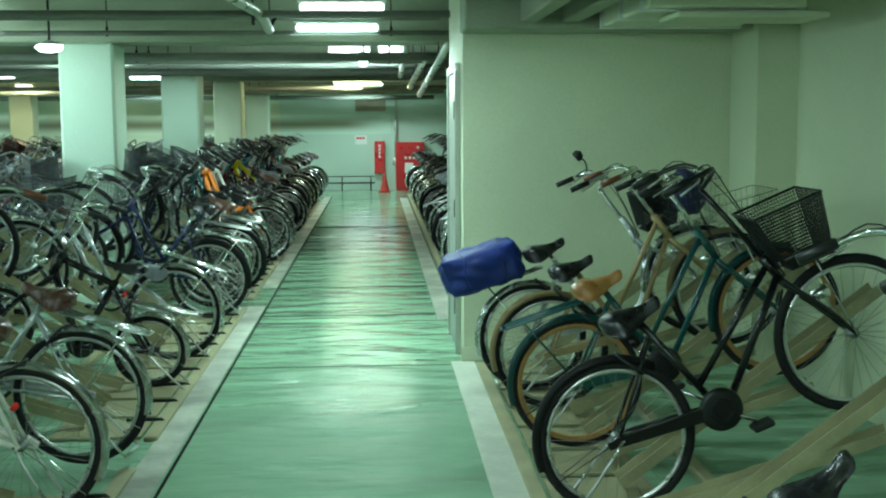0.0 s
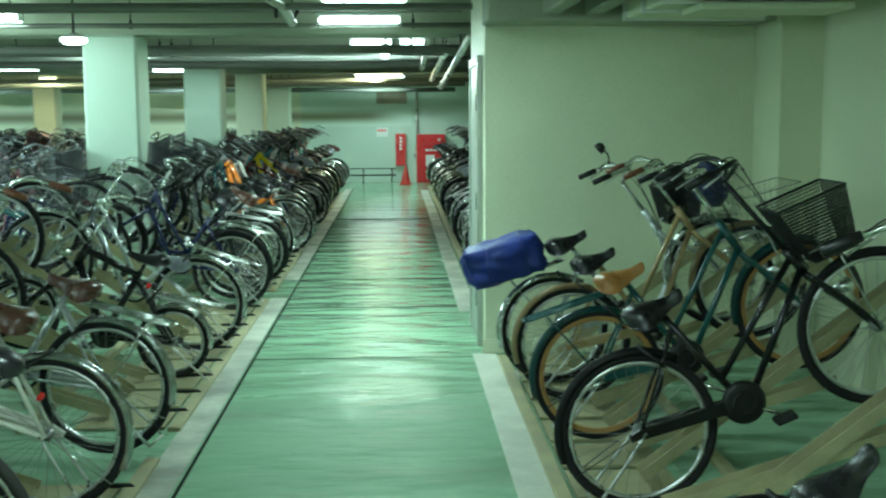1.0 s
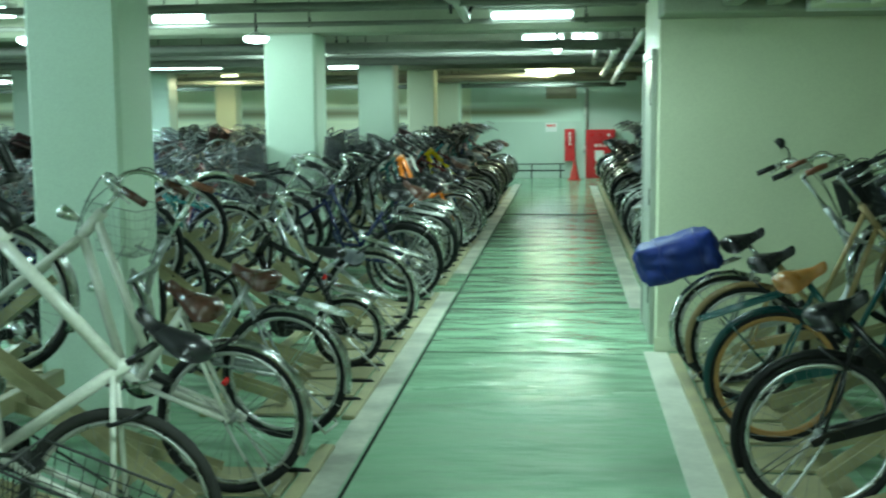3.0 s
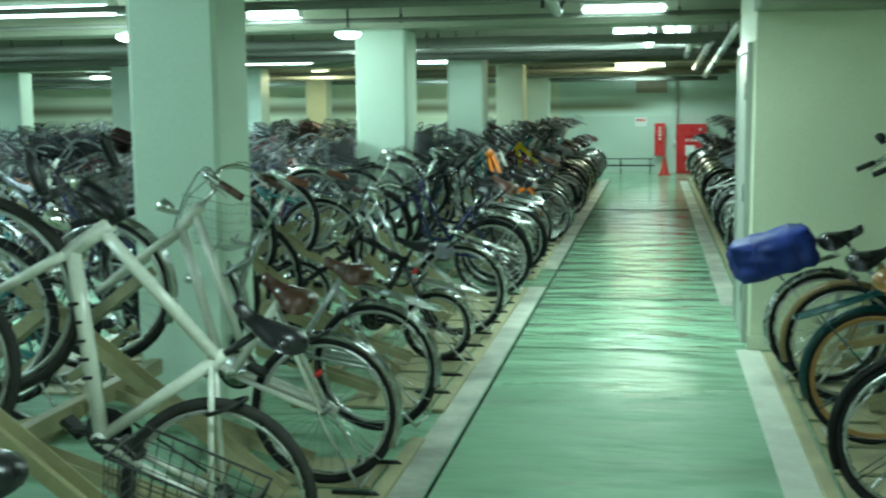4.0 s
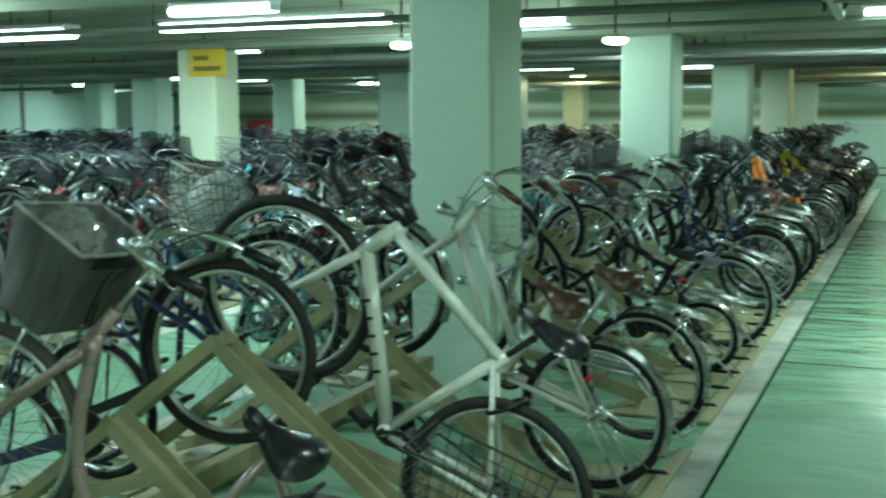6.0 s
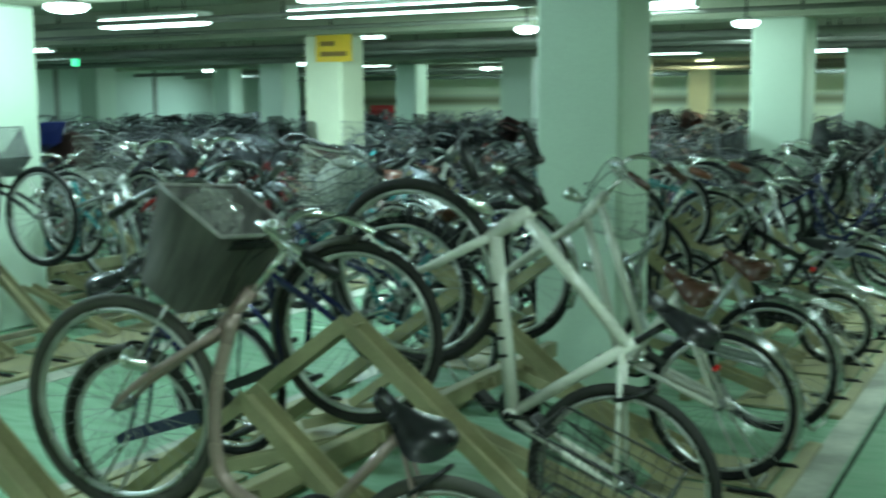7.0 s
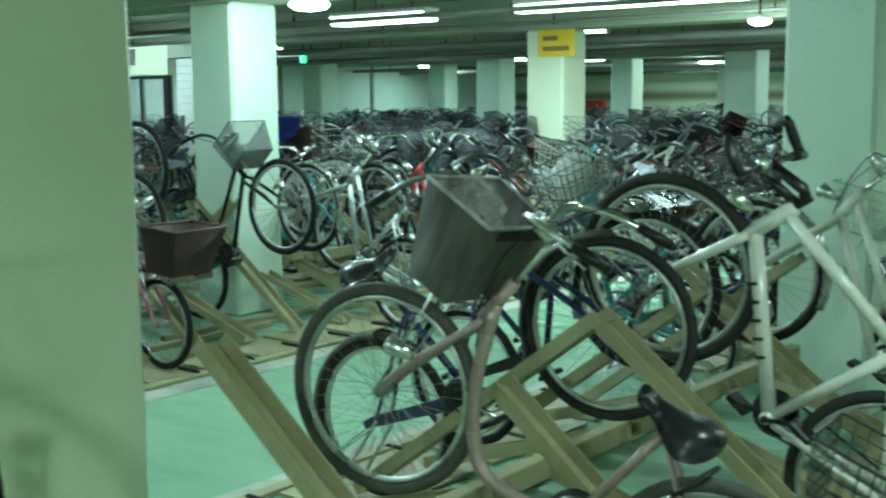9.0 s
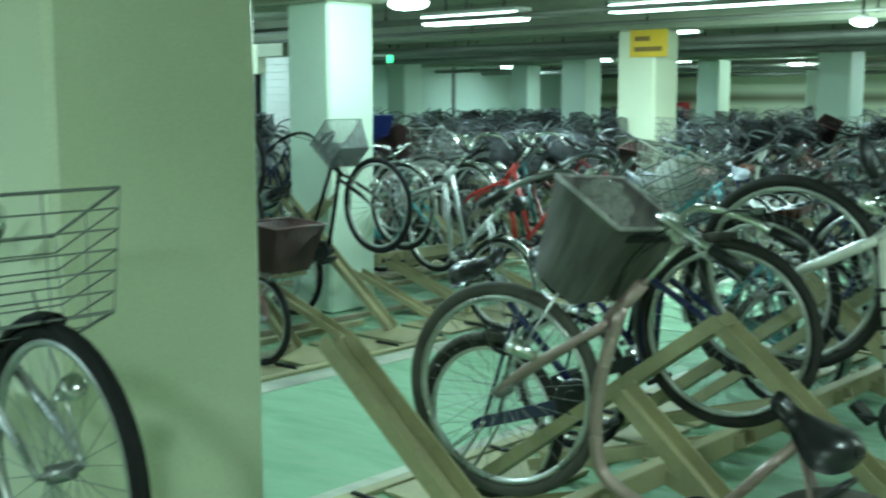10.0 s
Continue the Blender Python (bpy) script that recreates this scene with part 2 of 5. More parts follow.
def box(x0, y0, z0, x1, y1, z1, bevel=0.0):
    bm = bmesh.new()
    add_box(bm, x0, y0, z0, x1, y1, z1, bevel)
    return bm


def tube(bm, pts, r, n=8, caps=True):
    """A round bar along the points; r is one radius or one for each point."""
    pts = [Vector(p) for p in pts]
    rad = r if isinstance(r, (list, tuple)) else [r] * len(pts)
    rings = []
    t0 = (pts[1] - pts[0]).normalized()
    up = Vector((0, 1, 0)) if abs(t0.y) < 0.9 else Vector((1, 0, 0))
    a = t0.cross(up).normalized()
    for i, p in enumerate(pts):
        t = (pts[min(i + 1, len(pts) - 1)] - pts[max(i - 1, 0)]).normalized()
        a = (a - t * a.dot(t)).normalized()
        b = t.cross(a)
        rings.append([bm.verts.new(p + (a * math.cos(2 * math.pi * k / n) + b * math.sin(2 * math.pi * k / n)) * rad[i]) for k in range(n)])
    for q, s in zip(rings, rings[1:]):
        for k in range(n):
            bm.faces.new((q[k], q[(k + 1) % n], s[(k + 1) % n], s[k]))
    if caps:
        bm.faces.new(rings[0][::-1])
        bm.faces.new(rings[-1])


def bend(points, steps=5):
    """A smooth curve through the control points."""
    p = [Vector(q) for q in points]
    p = [p[0] * 2 - p[1]] + p + [p[-1] * 2 - p[-2]]
    out = []
    for i in range(1, len(p) - 2):
        for s in range(steps):
            t = s / steps
            out.append(0.5 * (2 * p[i] + (p[i + 1] - p[i - 1]) * t + (2 * p[i - 1] - 5 * p[i] + 4 * p[i + 1] - p[i + 2]) * t * t + (3 * p[i] - p[i - 1] - 3 * p[i + 1] + p[i + 2]) * t ** 3))
    return out + [p[-2]]


def ring(bm, centre, radius, r, n=40, k=8, start=0.0, end=360.0, flat=1.0):
    """A torus, or an arc of one, standing in the plane of x and z; flat stretches its section across."""
    closed = end - start >= 359.9
    count = n if closed else n + 1
    rings = []
    for i in range(count):
        a = radians(start + (end - start) * i / n)
        d = Vector((math.cos(a), 0, math.sin(a)))
        rings.append([bm.verts.new(Vector(centre) + d * (radius + r * math.cos(2 * math.pi * j / k)) + Vector((0, r * flat * math.sin(2 * math.pi * j / k), 0))) for j in range(k)])
    for i in range(n):
        q, s = rings[i], rings[(i + 1) % count]
        for j in range(k):
            bm.faces.new((q[j], s[j], s[(j + 1) % k], q[(j + 1) % k]))


def guard(bm, centre, radius, width, start, end, n=18):
    """A mudguard: a curved blade over the tyre, with a rolled section."""
    rings = []
    for i in range(n + 1):
        a = radians(start + (end - start) * i / n)
        d = Vector((math.cos(a), 0, math.sin(a)))
        row = []
        for s, drop in ((-1, 0.030), (-0.86, 0.013), (-0.45, 0.003), (0, 0.0), (0.45, 0.003), (0.86, 0.013), (1, 0.030)):
            row.append(bm.verts.new(Vector(centre) + d * (radius - drop) + Vector((0, s * width / 2, 0))))
        rings.append(row)
    for q, s in zip(rings, rings[1:]):
        for j in range(6):
            bm.faces.new((q[j], q[j + 1], s[j + 1], s[j]))
    bmesh.ops.solidify(bm, geom=bm.faces[:], thickness=0.0015)


def disc(bm, centre, radius, half, n=20):
    """A thin round plate standing in the plane of x and z."""
    c = Vector(centre)
    tube(bm, [c - Vector((0, half, 0)), c + Vector((0, half, 0))], radius, n)


# ---- bicycles ----
# Along a bicycle: x forward, z up, the rear wheel's lowest point at the origin.
def wheel(parent, name, cx, r, tyre_mat, rim_mat, lod, turn=None, sidewall=None):
    n, k = (44, 8) if lod == 0 else ((26, 6) if lod == 1 else (16, 5))
    fat = 0.0205
    c = (cx, 0, r)

    def done(bm):
        if turn is not None:
            bmesh.ops.transform(bm, matrix=turn, verts=bm.verts)
        return bm
    bm = bmesh.new()
    ring(bm, c, r - fat, fat, n, k)
    w = part(name, done(bm), tyre_mat, parent)
    bm = bmesh.new()
    ring(bm, c, r - fat * 2 - 0.006, 0.011, n, 5 if lod else 6, flat=1.15)
    if lod == 0 and sidewall is not None:
        ring(bm, c, r - fat * 2 + 0.004, 0.010, n, 6, flat=1.9)
        part("rim", done(bm), sidewall, w)
        bm = bmesh.new()
    elif lod < 2:
        part("rim", done(bm), rim_mat, w)
        bm = bmesh.new()
    count = 32 if lod == 0 else (18 if lod == 1 else 10)
    thick = 0.0012 if lod == 0 else 0.0016
    for i in range(count):
        a = 2 * math.pi * i / count
        side = 0.03 if i % 2 else -0.03
        lead = a + (0.32 if (i // 2) % 2 else -0.32)
        p = Vector((cx + 0.02 * math.cos(lead), side, r + 0.02 * math.sin(lead)))
        q = Vector((cx + (r - fat * 2 - 0.01) * math.cos(a), 0, r + (r - fat * 2 - 0.01) * math.sin(a)))
        tube(bm, [p, q], thick, 3, caps=False)
    if lod < 2:
        tube(bm, [(cx, -0.05, r), (cx, -0.032, r), (cx, -0.03, r), (cx, 0.03, r), (cx, 0.032, r), (cx, 0.05, r)], [0.008, 0.008, 0.022, 0.022, 0.008, 0.008], 8)
    part("spokes", done(bm), SPOKE, w)
    return w


def wire_basket(bm, w0, w1, d0, d1, h, nu, nv, r, rim=0.004, back=0.0):
    """A tapering open basket, base at z 0, from x 0 forward; w and d: bottom and top width and depth; back sets its bottom forward."""
    def corner(t):
        w, d, x = w0 + (w1 - w0) * t, d0 + (d1 - d0) * t, back * (1 - t)
        return [Vector((x, -w / 2, h * t)), Vector((x + d, -w / 2, h * t)), Vector((x + d, w / 2, h * t)), Vector((x, w / 2, h * t))]
    for i in range(nv + 1):
        t = i / nv
        c = corner(t)
        rr = rim if i in (0, nv) else r
        for a, b in zip(c, c[1:] + c[:1]):
            tube(bm, [a, b], rr, 4, caps=False)
    lo, hi = corner(0), corner(1)
    for s in range(4):
        for i in range(nu):
            f = i / nu
            tube(bm, [lo[s].lerp(lo[(s + 1) % 4], f), hi[s].lerp(hi[(s + 1) % 4], f)], r, 3, caps=False)
    for i in range(1, nu):
        f = i / nu
        tube(bm, [lo[0].lerp(lo[1], f), lo[3].lerp(lo[2], f)], r, 3, caps=False)
        tube(bm, [lo[0].lerp(lo[3], f), lo[1].lerp(lo[2], f)], r, 3, caps=False)


def solid_basket(bm, w0, w1, d0, d1, h, rim=0.008, ribs=9):
    """A closed-sided tapering basket with thin walls, ribs and a rolled rim."""
    lo = [Vector((0, -w0 / 2, 0)), Vector((d0, -w0 / 2, 0)), Vector((d0, w0 / 2, 0)), Vector((0, w0 / 2, 0))]
    hi = [Vector((0, -w1 / 2, h)), Vector((d1, -w1 / 2, h)), Vector((d1, w1 / 2, h)), Vector((0, w1 / 2, h))]
    a = [bm.verts.new(v) for v in lo]
    b = [bm.verts.new(v) for v in hi]
    bm.faces.new(a[::-1])
    for i in range(4):
        bm.faces.new((a[i], a[(i + 1) % 4], b[(i + 1) % 4], b[i]))
    bmesh.ops.solidify(bm, geom=bm.faces[:], thickness=0.004)
    for i in range(4):
        tube(bm, [hi[i], hi[(i + 1) % 4]], rim, 6)
        for k in range(1, ribs):
            f = k / ribs
            tube(bm, [lo[i].lerp(lo[(i + 1) % 4], f), hi[i].lerp(hi[(i + 1) % 4], f)], 0.0026, 4, caps=False)


def saddle_mesh(bm, length=0.27, wide=0.215, deep=1.0):
    """A padded saddle: rounded nose, broad domed tail and deep skirts, centred over its post."""
    rows = []
    steps = 18
    for i in range(steps + 1):
        t = 0.5 - 0.5 * math.cos(math.pi * i / steps)
        flare = max(0.0, min(1.0, (t - 0.25) / 0.50))
        half = 0.023 + (wide / 2 - 0.023) * flare * flare * (3 - 2 * flare)
        cap = 1.0
        if t < 0.10:
            cap = math.sqrt(max(0.0, 1 - (1 - t / 0.10) ** 2))
        elif t > 0.72:
            cap = math.sqrt(max(0.0, 1 - ((t - 0.72) / 0.28) ** 2))
        cap = max(0.06, cap)
        lift = 0.010 * (1 - t) ** 2 - 0.010 * math.sin(math.pi * min(1.0, t * 1.25)) + 0.020 * flare
        crown = (0.016 + 0.012 * flare) * cap
        skirt = (0.036 + 0.040 * flare) * deep * (0.30 + 0.70 * cap)
        row = []
        for k in range(13):
            q = -1 + k / 6
            y = half * cap * math.sin(q * math.pi / 2)
            row.append(bm.verts.new((length * (0.60 - t), y, lift - 0.014 + crown * math.cos(q * math.pi / 2) - skirt * abs(q) ** 3.0)))
        rows.append(row)
    for q, r in zip(rows, rows[1:]):
        for j in range(12):
            bm.faces.new((q[j], q[j + 1], r[j + 1], r[j]))
    bm.faces.new(rows[0][::-1])
    bm.faces.new(rows[-1])
    bm.faces.new([r[0] for r in rows][::-1] + [r[-1] for r in rows])


def bicycle(label, frame_mat, style="step", r=0.335, wb=1.08, lod=0, saddle=BLACKLEATHER, basket="wire", bars="city", rack=True, steer=0.0,
            tyre=None, sidewall=None, fender=CHROME, saddle_h=0.56, grips=BLACKPLASTIC, case=True, rim=ALLOY, basket_mat=None, bag=False, stand=True, rear_box="", tube_r=0.016, mirror=False, basket_at=(0.05, 0.03), basket_tilt=3.0, basket_size=(1.0, 1.0, 1.0), bar_mat=None, saddle_tilt=-3.0, reach=0.0, bag_mat=None, reflector=None, geo=None, bar_up=0.0, fork_mat=None, headlight=True, wire_r=0.0014, front_guard=True, basket_yaw=0.0, carrier_mat=None):
    """One bicycle under an Empty, standing along x with the rear wheel's foot at the origin."""
    root = tagged(new("bicycle"), label, "bicycle", "parked bicycles")
    tyre = tyre or RUBBER
    n = 10 if lod == 0 else (6 if lod == 1 else 5)
    bb, seat, head0, head1 = Vector((0.44, 0, r - 0.05)), Vector((0.29, 0, r + 0.37)), Vector((wb - 0.22 - reach, 0, r + 0.37)), Vector((wb - 0.265 - reach, 0, r + 0.50))
    if geo:
        # x and z of the bottom bracket, seat cluster, lower and upper head tube
        bb, seat, head0, head1 = (Vector((x, 0, z)) for x, z in geo)
    axle, front = Vector((0, 0, r)), Vector((wb, 0, r))
    axis = (head1 - head0).normalized()
    turn = Matrix.Translation(head0) @ Matrix.Rotation(radians(steer), 4, axis) @ Matrix.Translation(-head0)

    def steered(bm):
        bmesh.ops.transform(bm, matrix=turn, verts=bm.verts)
        return bm
    far = lod == 2
    # frame
    bm = bmesh.new()
    if style == "diamond":
        tube(bm, [seat, head1 - axis * 0.03], tube_r * 1.05, n)
        tube(bm, [bb, head0 + axis * 0.02], tube_r * 1.25, n)
    elif style == "step":
        tube(bm, bend([head0 + axis * 0.06, Vector((wb - 0.27, 0, r + 0.20)), Vector((wb - 0.335, 0, r + 0.03)), Vector((wb - 0.43, 0, r - 0.06)), bb], 4), tube_r * 1.3, n)
    elif style == "loop":
        tube(bm, bend([head1 - axis * 0.02, head0 + Vector((-0.05, 0, -0.10)), (0.70, 0, r + 0.06), (0.58, 0, r + 0.01), (0.44, 0, r + 0.05), seat.lerp(bb, 0.55)], 4), tube_r * 1.0, n)
        tube(bm, bend([head0, head0 + Vector((-0.04, 0, -0.16)), (0.66, 0, r - 0.02), bb], 4), tube_r * 1.0, n)
    else:  # two straight parallel tubes
        low = 0.52 if reach == 0 else 0.74
        tube(bm, [head1 - axis * 0.03, seat.lerp(bb, low)], tube_r * 0.95, n)
        tube(bm, [head0 + axis * 0.01, bb + Vector((reach, 0, 0))], tube_r * 1.05, n)
        if reach:
            tube(bm, [bb + Vector((reach + 0.01, 0, 0)), bb], tube_r * 1.05, n)
    tube(bm, [seat + (seat - bb).normalized() * 0.03, bb], tube_r, n)
    tube(bm, [head0 - axis * 0.01, head1 + axis * 0.01], tube_r * 1.3, n)
    for s in (-1, 1):
        tube(bm, [bb + Vector((-0.03, 0.03 * s, 0)), axle + Vector((0, 0.055 * s, 0))], tube_r * 0.62, max(4, n - 3))
        tube(bm, [seat + Vector((0, 0.016 * s, -0.03)), axle + Vector((0, 0.055 * s, 0))], tube_r * 0.5, max(4, n - 3))
    if lod < 2:
        tube(bm, [bb + Vector((0, -0.04, 0)), bb + Vector((0, 0.04, 0))], 0.022, 10)
    if far:
        for s in (-1, 1):
            tube(bm, [head0 + Vector((0, 0.02 * s, 0)), front + Vector((0, 0.05 * s, 0))], 0.011, 5)
        disc(bm, bb + Vector((0, -0.05, 0)), 0.075, 0.002, 10)
        tube(bm, [bb + Vector((0.12, -0.12, -0.11)), bb + Vector((0, -0.06, 0)), bb + Vector((0, 0.06, 0)), bb + Vector((-0.12, 0.12, 0.11))], 0.011, 5)
    part("frame", bm, frame_mat, root)
    # wheels
    wheel(root, "rear_wheel", 0, r, tyre, rim, lod, None, sidewall)
    wheel(root, "front_wheel", wb, r, tyre, rim, lod, turn, sidewall)
    # fork
    bm = bmesh.new()
    for s in (() if far else (-1, 1)):
        tube(bm, bend([head0 + Vector((0, 0.012 * s, -0.01)), head0 + Vector((0.02, 0.05 * s, -0.05)), front + Vector((-0.06, 0.055 * s, 0.12)), front + Vector((0, 0.055 * s, 0))], 3), [tube_r * 0.85] * 7 + [tube_r * 0.7, tube_r * 0.6, tube_r * 0.5], max(5, n - 3))
    if not far:
        part("fork", steered(bm), fork_mat or frame_mat, root)
    # mudguards
    if fender is not None:
        bm = bmesh.new()
        guard(bm, axle, r + 0.020, 0.056, -12, 128, 18 if lod == 0 else 9)
        for s in (-1, 1):
            if not far:
                tube(bm, [axle + Vector((0, 0.05 * s, 0)), axle + Vector((-(r + 0.005) * 0.75, 0.025 * s, (r + 0.005) * 0.62))], 0.0025, 4)
        bmesh.ops.transform(bm, matrix=Matrix.Translation(axle) @ Matrix.Rotation(radians(-52), 4, "Y") @ Matrix.Translation(-axle), verts=bm.verts)
        part("rear_mudguard", bm, fender, root)
        bm = bmesh.new()
        guard(bm, front, r + 0.020, 0.054, 62, 178, 16 if lod == 0 else 8)
        if not far and front_guard:
            part("front_mudguard", steered(bm), fender, root)
    # saddle on its post
    top = seat + (seat - bb).normalized() * (saddle_h - 0.37)
    bm = bmesh.new()
    tube(bm, [seat - (seat - bb) * 0.1, top], 0.0125, n)
    if not far:
        part("seat_post", bm, CHROME if style != "diamond" else BLACKPAINT, root)
        bm = bmesh.new()
    post = bm.verts[:]
    if style == "diamond":
        saddle_mesh(bm, 0.28, 0.15, 0.6)
    else:
        saddle_mesh(bm)
    bmesh.ops.transform(bm, matrix=Matrix.Translation(top + Vector((-0.045, 0, 0.05))) @ Matrix.Rotation(radians(saddle_tilt), 4, "Y"), verts=[v for v in bm.verts if v not in set(post)] if far else bm.verts)
    sd = part("saddle", bm, saddle, root)
    if lod == 0:
        bm = bmesh.new()
        for s in (-1, 1):
            tube(bm, bend([top + Vector((0.07, 0.008 * s, 0.018)), top + Vector((0.03, 0.02 * s, 0.0)), top + Vector((-0.08, 0.045 * s, 0.0)), top + Vector((-0.1, 0.05 * s, 0.015))], 3), 0.0035, 5)
            tube(bm, bend([top + Vector((-0.08, 0.05 * s + 0.012 * math.cos(q), 0.0 + 0.004 * q + 0.0)) for q in range(0, 9)], 1), 0.004, 4)
        pivot = top + Vector((-0.045, 0, 0.05))
        bmesh.ops.transform(bm, matrix=Matrix.Translation(pivot) @ Matrix.Rotation(radians(saddle_tilt), 4, "Y") @ Matrix.Translation(-pivot), verts=bm.verts)
        part("saddle_spring", bm, CHROME, sd)
    # cranks and chain
    bm = bmesh.new()
    disc(bm, bb + Vector((0, -0.05, 0)), 0.075 if style != "diamond" else 0.085, 0.002, 20 if lod == 0 else 10)
    tube(bm, [bb + Vector((0, -0.062, 0)), bb + Vector((0, 0.055, 0))], 0.012, 8)
    tube(bm, [bb + Vector((0, -0.06, 0)), bb + Vector((0.12, -0.075, -0.11))], 0.009, 6)
    tube(bm, [bb + Vector((0, 0.05, 0)), bb + Vector((-0.12, 0.075, 0.11))], 0.009, 6)
    cr = None if far else part("crank_set", bm, CHROME if style != "diamond" else BLACKPAINT, root)
    if lod < 2:
        for s, q in ((-1, Vector((0.12, -0.12, -0.11))), (1, Vector((-0.12, 0.12, 0.11)))):
            bm = bmesh.new()
            add_box(bm, bb.x + q.x - 0.045, q.y - 0.04, bb.z + q.z - 0.012, bb.x + q.x + 0.045, q.y + 0.04, bb.z + q.z + 0.012, 0.006)
            part("pedal", bm, BLACKPLASTIC, cr, smooth=False)
    if case and not far:
        bm = bmesh.new()
        rows = []
        for x, h in ((-0.05, 0.014), (0.0, 0.022), (0.2, 0.024), (0.36, 0.028), (0.43, 0.030)):
            zc = r - 0.05 * max(0, x) / 0.44
            rows.append([bm.verts.new((x, y, zc + s * h)) for y, s in ((-0.075, -1), (-0.075, 1), (-0.05, 1), (-0.05, -1))])
        for q, s in zip(rows, rows[1:]):
            for j in range(4):
                bm.faces.new((q[j], q[(j + 1) % 4], s[(j + 1) % 4], s[j]))
        bm.faces.new(rows[0][::-1])
        bm.faces.new(rows[-1])
        cc = part("chain_case", bm, BLACKPLASTIC if lod or style == "loop" else frame_mat, root, smooth=False)
        if lod == 0:
            bm = bmesh.new()
            tube(bm, [bb + Vector((0, -0.052, 0)), bb + Vector((0, -0.056, 0)), bb + Vector((0, -0.072, 0)), bb + Vector((0, -0.078, 0))], [0.088, 0.092, 0.090, 0.074], 28)
            ring(bm, bb + Vector((0, -0.079, 0)), 0.045, 0.006, 24, 6)
            part("chain_disc", bm, BLACKPLASTIC, cc)
    elif lod < 2:
        bm = bmesh.new()
        tube(bm, [bb + Vector((0, -0.05, 0.08)), axle + Vector((0, -0.05, 0.035))], 0.005, 4)
        tube(bm, [bb + Vector((0, -0.05, -0.08)), axle + Vector((0, -0.05, -0.035))], 0.005, 4)
        disc(bm, axle + Vector((0, -0.05, 0)), 0.035, 0.012, 14)
        part("chain", bm, DARKSTEEL, root)
    # handlebar
    stem = head1 + axis * ((0.07 if bars == "flat" else (0.17 if reach == 0 else 0.23)) + bar_up)
    bm = bmesh.new()
    tube(bm, [head1, stem], 0.012, n)
    if bars == "city":
        half = bend([stem, stem + Vector((0.045, 0.07, 0.05)), stem + Vector((0.03, 0.17, 0.085)), stem + Vector((-0.09 + reach, 0.245, 0.095)), stem + Vector((-0.25 + reach, 0.265, 0.085))], 4)
    elif bars == "flat":
        half = bend([stem + Vector((0.17, 0, -0.005)), stem + Vector((0.17, 0.12, 0.0)), stem + Vector((0.16, 0.28, -0.005))], 3)
        for s in (1, -1):
            tube(bm, [stem + Vector((0.15, 0.268 * s, -0.012)), stem + Vector((0.18, 0.272 * s, 0.004)), stem + Vector((0.225, 0.272 * s, 0.028)), stem + Vector((0.265, 0.268 * s, 0.052)), stem + Vector((0.288, 0.26 * s, 0.066))], [0.016, 0.019, 0.021, 0.020, 0.012], n)
        tube(bm, [stem - axis * 0.02, stem + Vector((0.04, 0, 0.004)), stem + Vector((0.17, 0, -0.004))], [0.021, 0.021, 0.018], n)
        tube(bm, [head1 + axis * 0.02, head1 + Vector((0.10, 0, 0.02)), head1 + Vector((0.15, 0, 0.01))], [0.018, 0.016, 0.013], n)
    else:
        half = bend([stem + Vector((0.03, 0, 0.02)), stem + Vector((0.02, 0.06, 0.10)), stem + Vector((-0.02, 0.2, 0.17)), stem + Vector((-0.15, 0.27, 0.16))], 4)
    for s in (1, -1):
        tube(bm, [(p.x, p.y * s, p.z) for p in half], 0.0115, max(5, n - 2))
    hb = part("handlebar", steered(bm), bar_mat or (CHROME if bars != "flat" else BLACKPAINT), root)
    for s in (1, -1):
        a, b = half[-1], half[-3]
        a, b = Vector((a.x, a.y * s, a.z)), Vector((b.x, b.y * s, b.z))
        d = (a - b).normalized()
        if not far:
            bm = bmesh.new()
            tube(bm, [a - d * 0.10, a - d * 0.05, a + d * 0.015], [0.0165, 0.0175, 0.0165], max(6, n - 2))
            part("grip", steered(bm), grips, hb)
        if lod < 2:
            bm = bmesh.new()
            tube(bm, bend([a - d * 0.13, a - d * 0.10 + Vector((0.035, 0, -0.015)), a + Vector((0.045, 0, -0.03))], 3), 0.0045, 5)
            part("brake_lever", steered(bm), ALLOY, hb)
            bm = bmesh.new()
            tube(bm, bend([b, b + Vector((0.12, -0.06 * s, 0.02)), stem + Vector((0.10, 0.03 * s, -0.08)), head0 + Vector((0.02, 0.02 * s, 0.0))], 4), 0.0028, 4)
            part("brake_cable", steered(bm), BLACKPLASTIC, hb)
    if lod == 0:
        bm = bmesh.new()
        p = half[3]
        tube(bm, [(p.x, p.y, p.z + 0.01), (p.x, p.y, p.z + 0.03), (p.x, p.y, p.z + 0.042)], [0.022, 0.024, 0.01], 12)
        part("bell", steered(bm), CHROME, hb)
    if mirror:
        bm = bmesh.new()
        p = half[-6]
        tube(bm, bend([p, p + Vector((0.02, 0.02, 0.06)), p + Vector((0.0, 0.03, 0.11))], 3), 0.005, 5)
        tube(bm, [p + Vector((-0.03, 0.03, 0.115)), p + Vector((-0.005, 0.03, 0.125)), p + Vector((0.015, 0.03, 0.13))], [0.034, 0.036, 0.018], 12)
        part("mirror", steered(bm), BLACKPLASTIC, hb)
